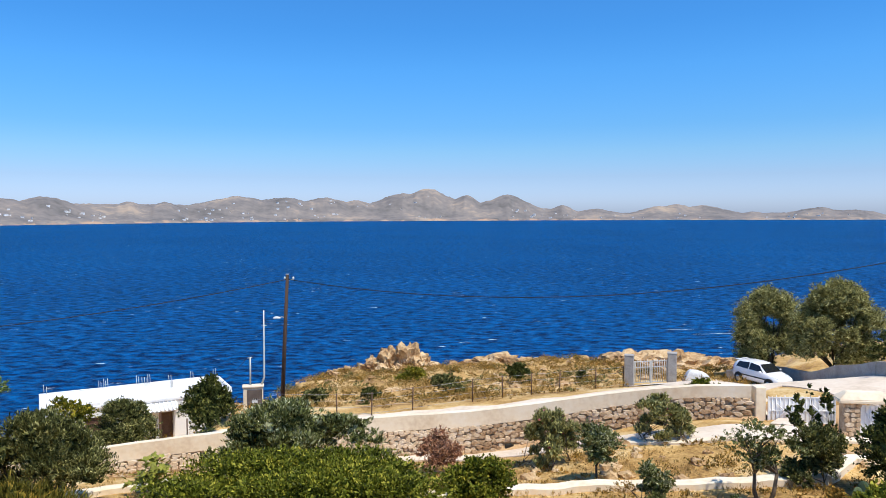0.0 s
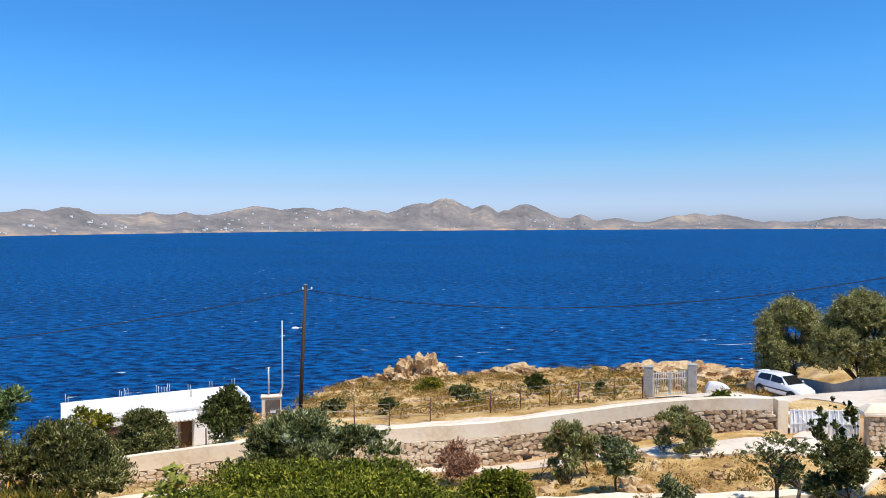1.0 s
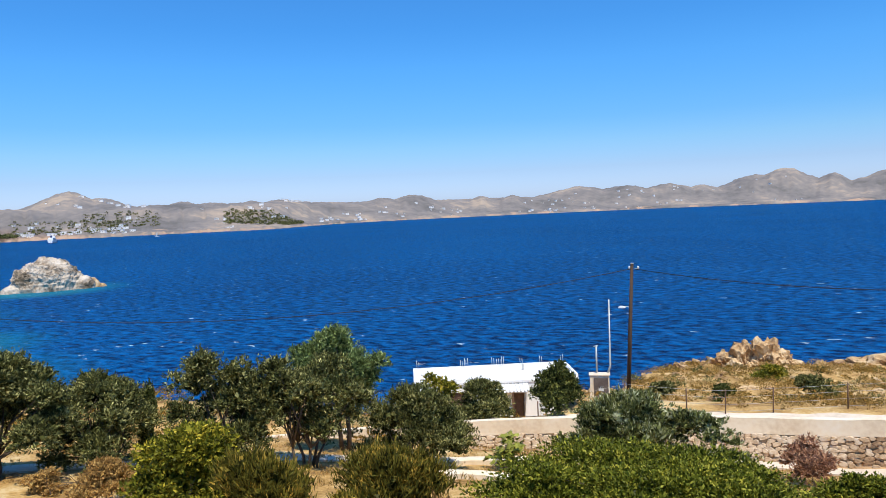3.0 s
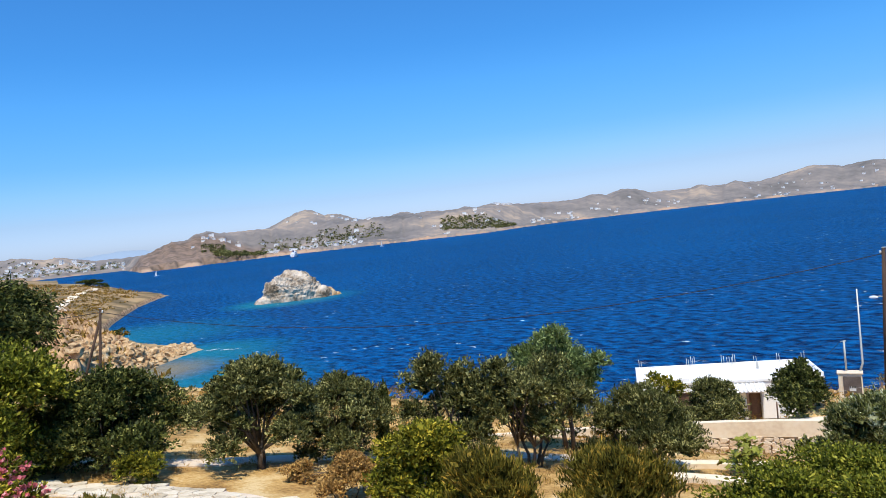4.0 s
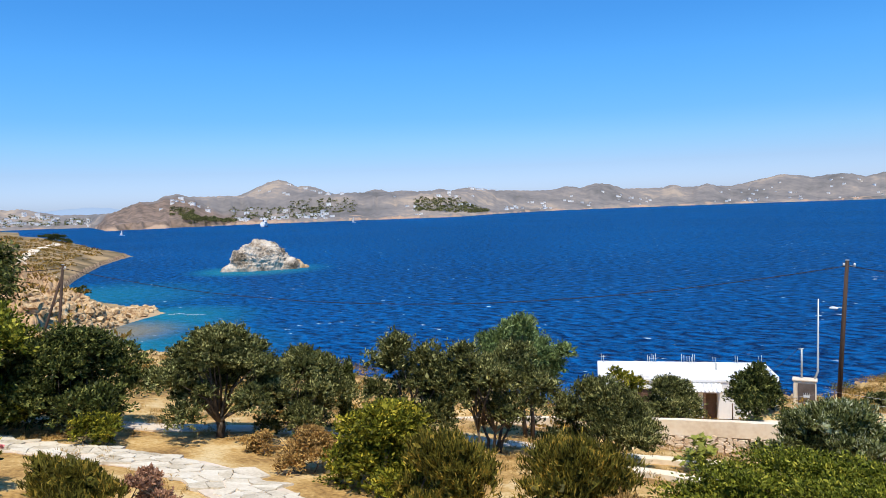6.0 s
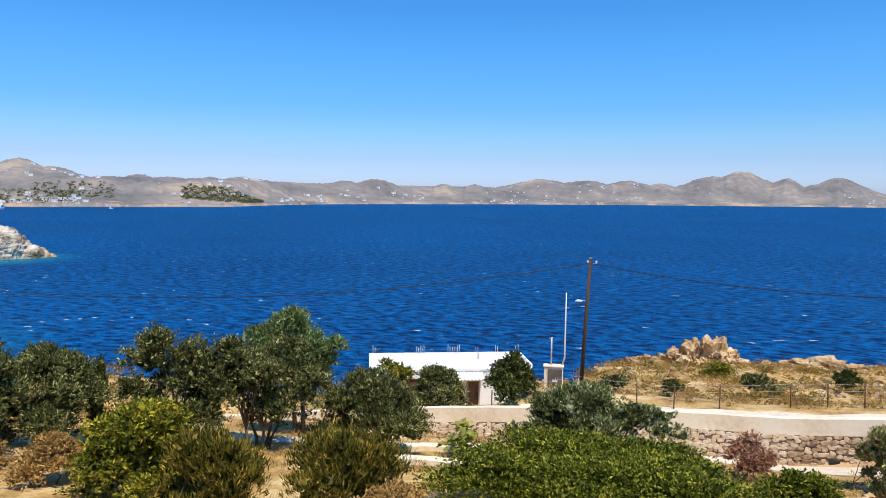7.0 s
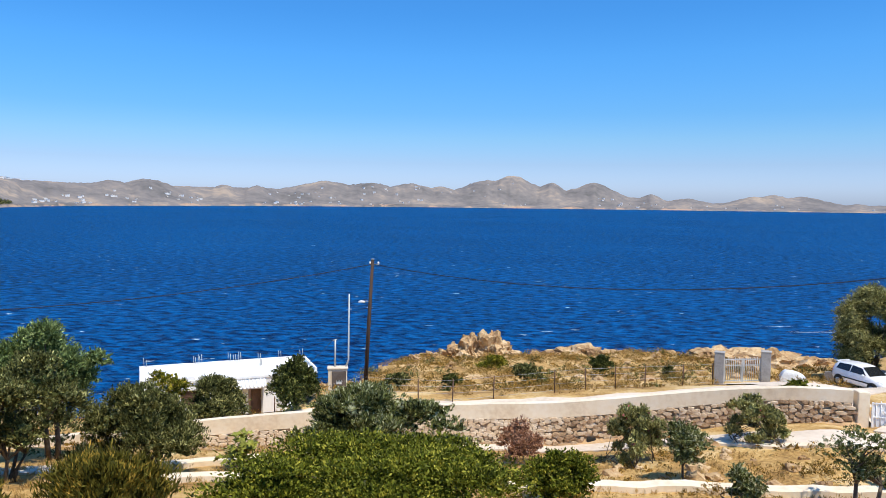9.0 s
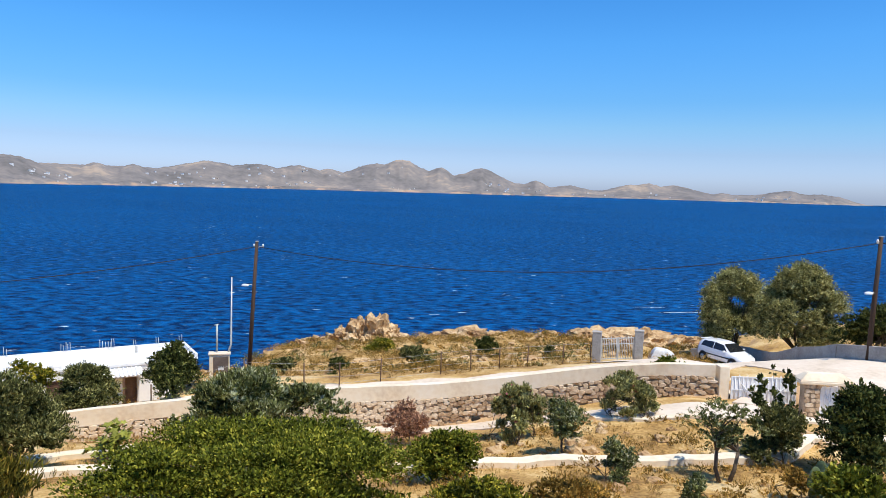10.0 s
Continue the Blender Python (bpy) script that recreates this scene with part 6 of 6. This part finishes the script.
def foam_patch(places):
    """Thin ragged foam lying on the water: (x, y, length, width, turn)."""
    bm = bmesh.new()
    for x, y, length, wide, turn in places:
        n = 26
        upper, lower = [], []
        for k in range(n + 1):
            u = k / n - 0.5
            w = wide * (0.25 + 0.75 * abs(noise.noise(Vector((x + 7 * u, y, 1))))) * (1 - (2 * u) ** 2) * 0.5 + 0.02
            bend = 0.6 * wide * noise.noise(Vector((x + 2.5 * u, y, 4)))
            c, s = math.cos(radians(turn)), math.sin(radians(turn))
            for row, v in ((upper, w + bend), (lower, bend - w)):
                row.append(bm.verts.new((x + u * length * c - v * s, y + u * length * s + v * c, 0.06)))
        for k in range(n):
            bm.faces.new((lower[k], lower[k + 1], upper[k + 1], upper[k]))
    me = bpy.data.meshes.new("foam")
    bm.to_mesh(me)
    bm.free()
    return me


FOAM = material("foam", [(0.3, (0.55, 0.60, 0.62)), (0.6, (0.80, 0.82, 0.83))], 0.8, 0.7, 0.02)
scattered("foam", "white foam where waves break near the rocks", "foam", FOAM,
          [(-184, 106, 7, 1.5, 40), (-190, 104, 5, 1.6, 60), (-140, 68, 14, 1.6, 50), (-136, 60, 9, 1.2, 20), (66, 170, 16, 1.2, 10), (72, 162, 8, 1.0, -10), (58, 176, 9, 0.6, 5), (-133, 66, 7, 1.4, 60)], foam_patch)


# ---- flagstones and wall stones ----
def clip_cell(cell, a, b):
    """The part of a polygon nearer to a than to b."""
    m, d = (a + b) / 2, b - a
    out = []
    for p, q in zip(cell, cell[1:] + cell[:1]):
        sp, sq = (p - m).dot(d), (q - m).dot(d)
        if sp <= 0:
            out.append(p)
        if sp * sq < 0:
            out.append(p.lerp(q, sp / (sp - sq)))
    return out


flag_path = drape("garden_path", [(-27.0, 5.6), (-24.3, 7.6), (-22.3, 9.0), (-20.0, 9.9), (-17.5, 10.2), (-15.0, 10.0), (-12.6, 9.0), (-10.5, 7.4)], 1.9, CONCRETE, "curved garden path of pale irregular flagstones", "path", 0.03)
rng = np.random.default_rng(31)
axis = [Vector(p) for p in ((-27.0, 5.6), (-24.3, 7.6), (-22.3, 9.0), (-20.0, 9.9), (-17.5, 10.2), (-15.0, 10.0), (-12.6, 9.0), (-10.5, 7.4))]
seeds = [Vector((-25 + 0.46 * i + 0.14 * rng.normal(), 5 + 0.42 * j + 0.14 * rng.normal())) for i in range(33) for j in range(15)]


def off_axis(p):
    best = 9.0
    for a, b in zip(axis, axis[1:]):
        k = max(0.0, min(1.0, (p - a).dot(b - a) / (b - a).length_squared))
        best = min(best, (p - a.lerp(b, k)).length)
    return best


for p in seeds:
    if off_axis(p) > 0.80:
        continue
    cell = [p + Vector(c) for c in ((-0.7, -0.7), (0.7, -0.7), (0.7, 0.7), (-0.7, 0.7))]
    for q in seeds:
        if q is not p and (q - p).length < 1.4:
            cell = clip_cell(cell, p, q)
    cell = [p + (c - p) * 0.93 for c in cell]
    z = height_at(p.x, p.y)
    gx, gy = height_at(p.x + 0.3, p.y) - z, height_at(p.x, p.y + 0.3) - z
    rel = [(c.x - p.x, c.y - p.y, (c.x - p.x) * gx / 0.3 + (c.y - p.y) * gy / 0.3) for c in cell]
    n = len(rel)
    me = mesh_from("flagstone", [(a, b, c + 0.03) for a, b, c in rel] + [(a * 1.02, b * 1.02, c - 0.05) for a, b, c in rel], [tuple(range(n))] + [(k, k + n, (k + 1) % n + n, (k + 1) % n) for k in range(n)])
    part("flagstone", me, FLAG, flag_path, at=(p.x, p.y, z + 0.045))

rng = np.random.default_rng(41)
stone_meshes = [stone_mesh(rng) for _ in range(8)]
rest = []
made_stones = 0
x = -23.8
columns = []
for row in range(12):
    x = -23.9 + 0.17 * (row % 2)
    while x < 13.5:
        w = rng.uniform(0.16, 0.44)
        columns.append((row, x + w / 2, w))
        x += w
for row, x, w in columns:
    low, high = garden_at_wall(x) - 0.05, band_low(x) - 0.02
    many = max(1, round((high - low) / 0.165))
    if row >= many or (abs(x - 3.2) < 0.36 and row <= 1):
        continue
    h = (high - low) / many
    z = low + h * (row + 0.5) + 0.035 * rng.normal()
    slope = math.degrees(math.atan2(band_low(x + 0.3) - band_low(x - 0.3), 0.6)) * (row + 0.5) / many
    m = pose(x, float(wall_line(x)) + 0.02 + 0.02 * rng.normal(), z, 0, -slope + 9 * rng.normal(), math.degrees(math.atan(-0.024 * (x - 0.5)))) @ Matrix.Diagonal((w * 1.06, 0.15, h * rng.uniform(0.95, 1.3), 1))
    me = stone_meshes[int(rng.integers(0, 8))]
    if made_stones < 300 and x > 1.5:
        ob = part("stone", me, STONE, retaining_wall)
        ob.matrix_basis = m
        made_stones += 1
    else:
        rest.append((me, m))
vs, fs = [], []
for me, m in rest:
    o = len(vs)
    vs += [m @ v.co for v in me.vertices]
    fs += [[o + k for k in p.vertices] for p in me.polygons]
tagged(part("stones", mesh_from("stones", vs, fs), STONE, retaining_wall), kind="stuff")
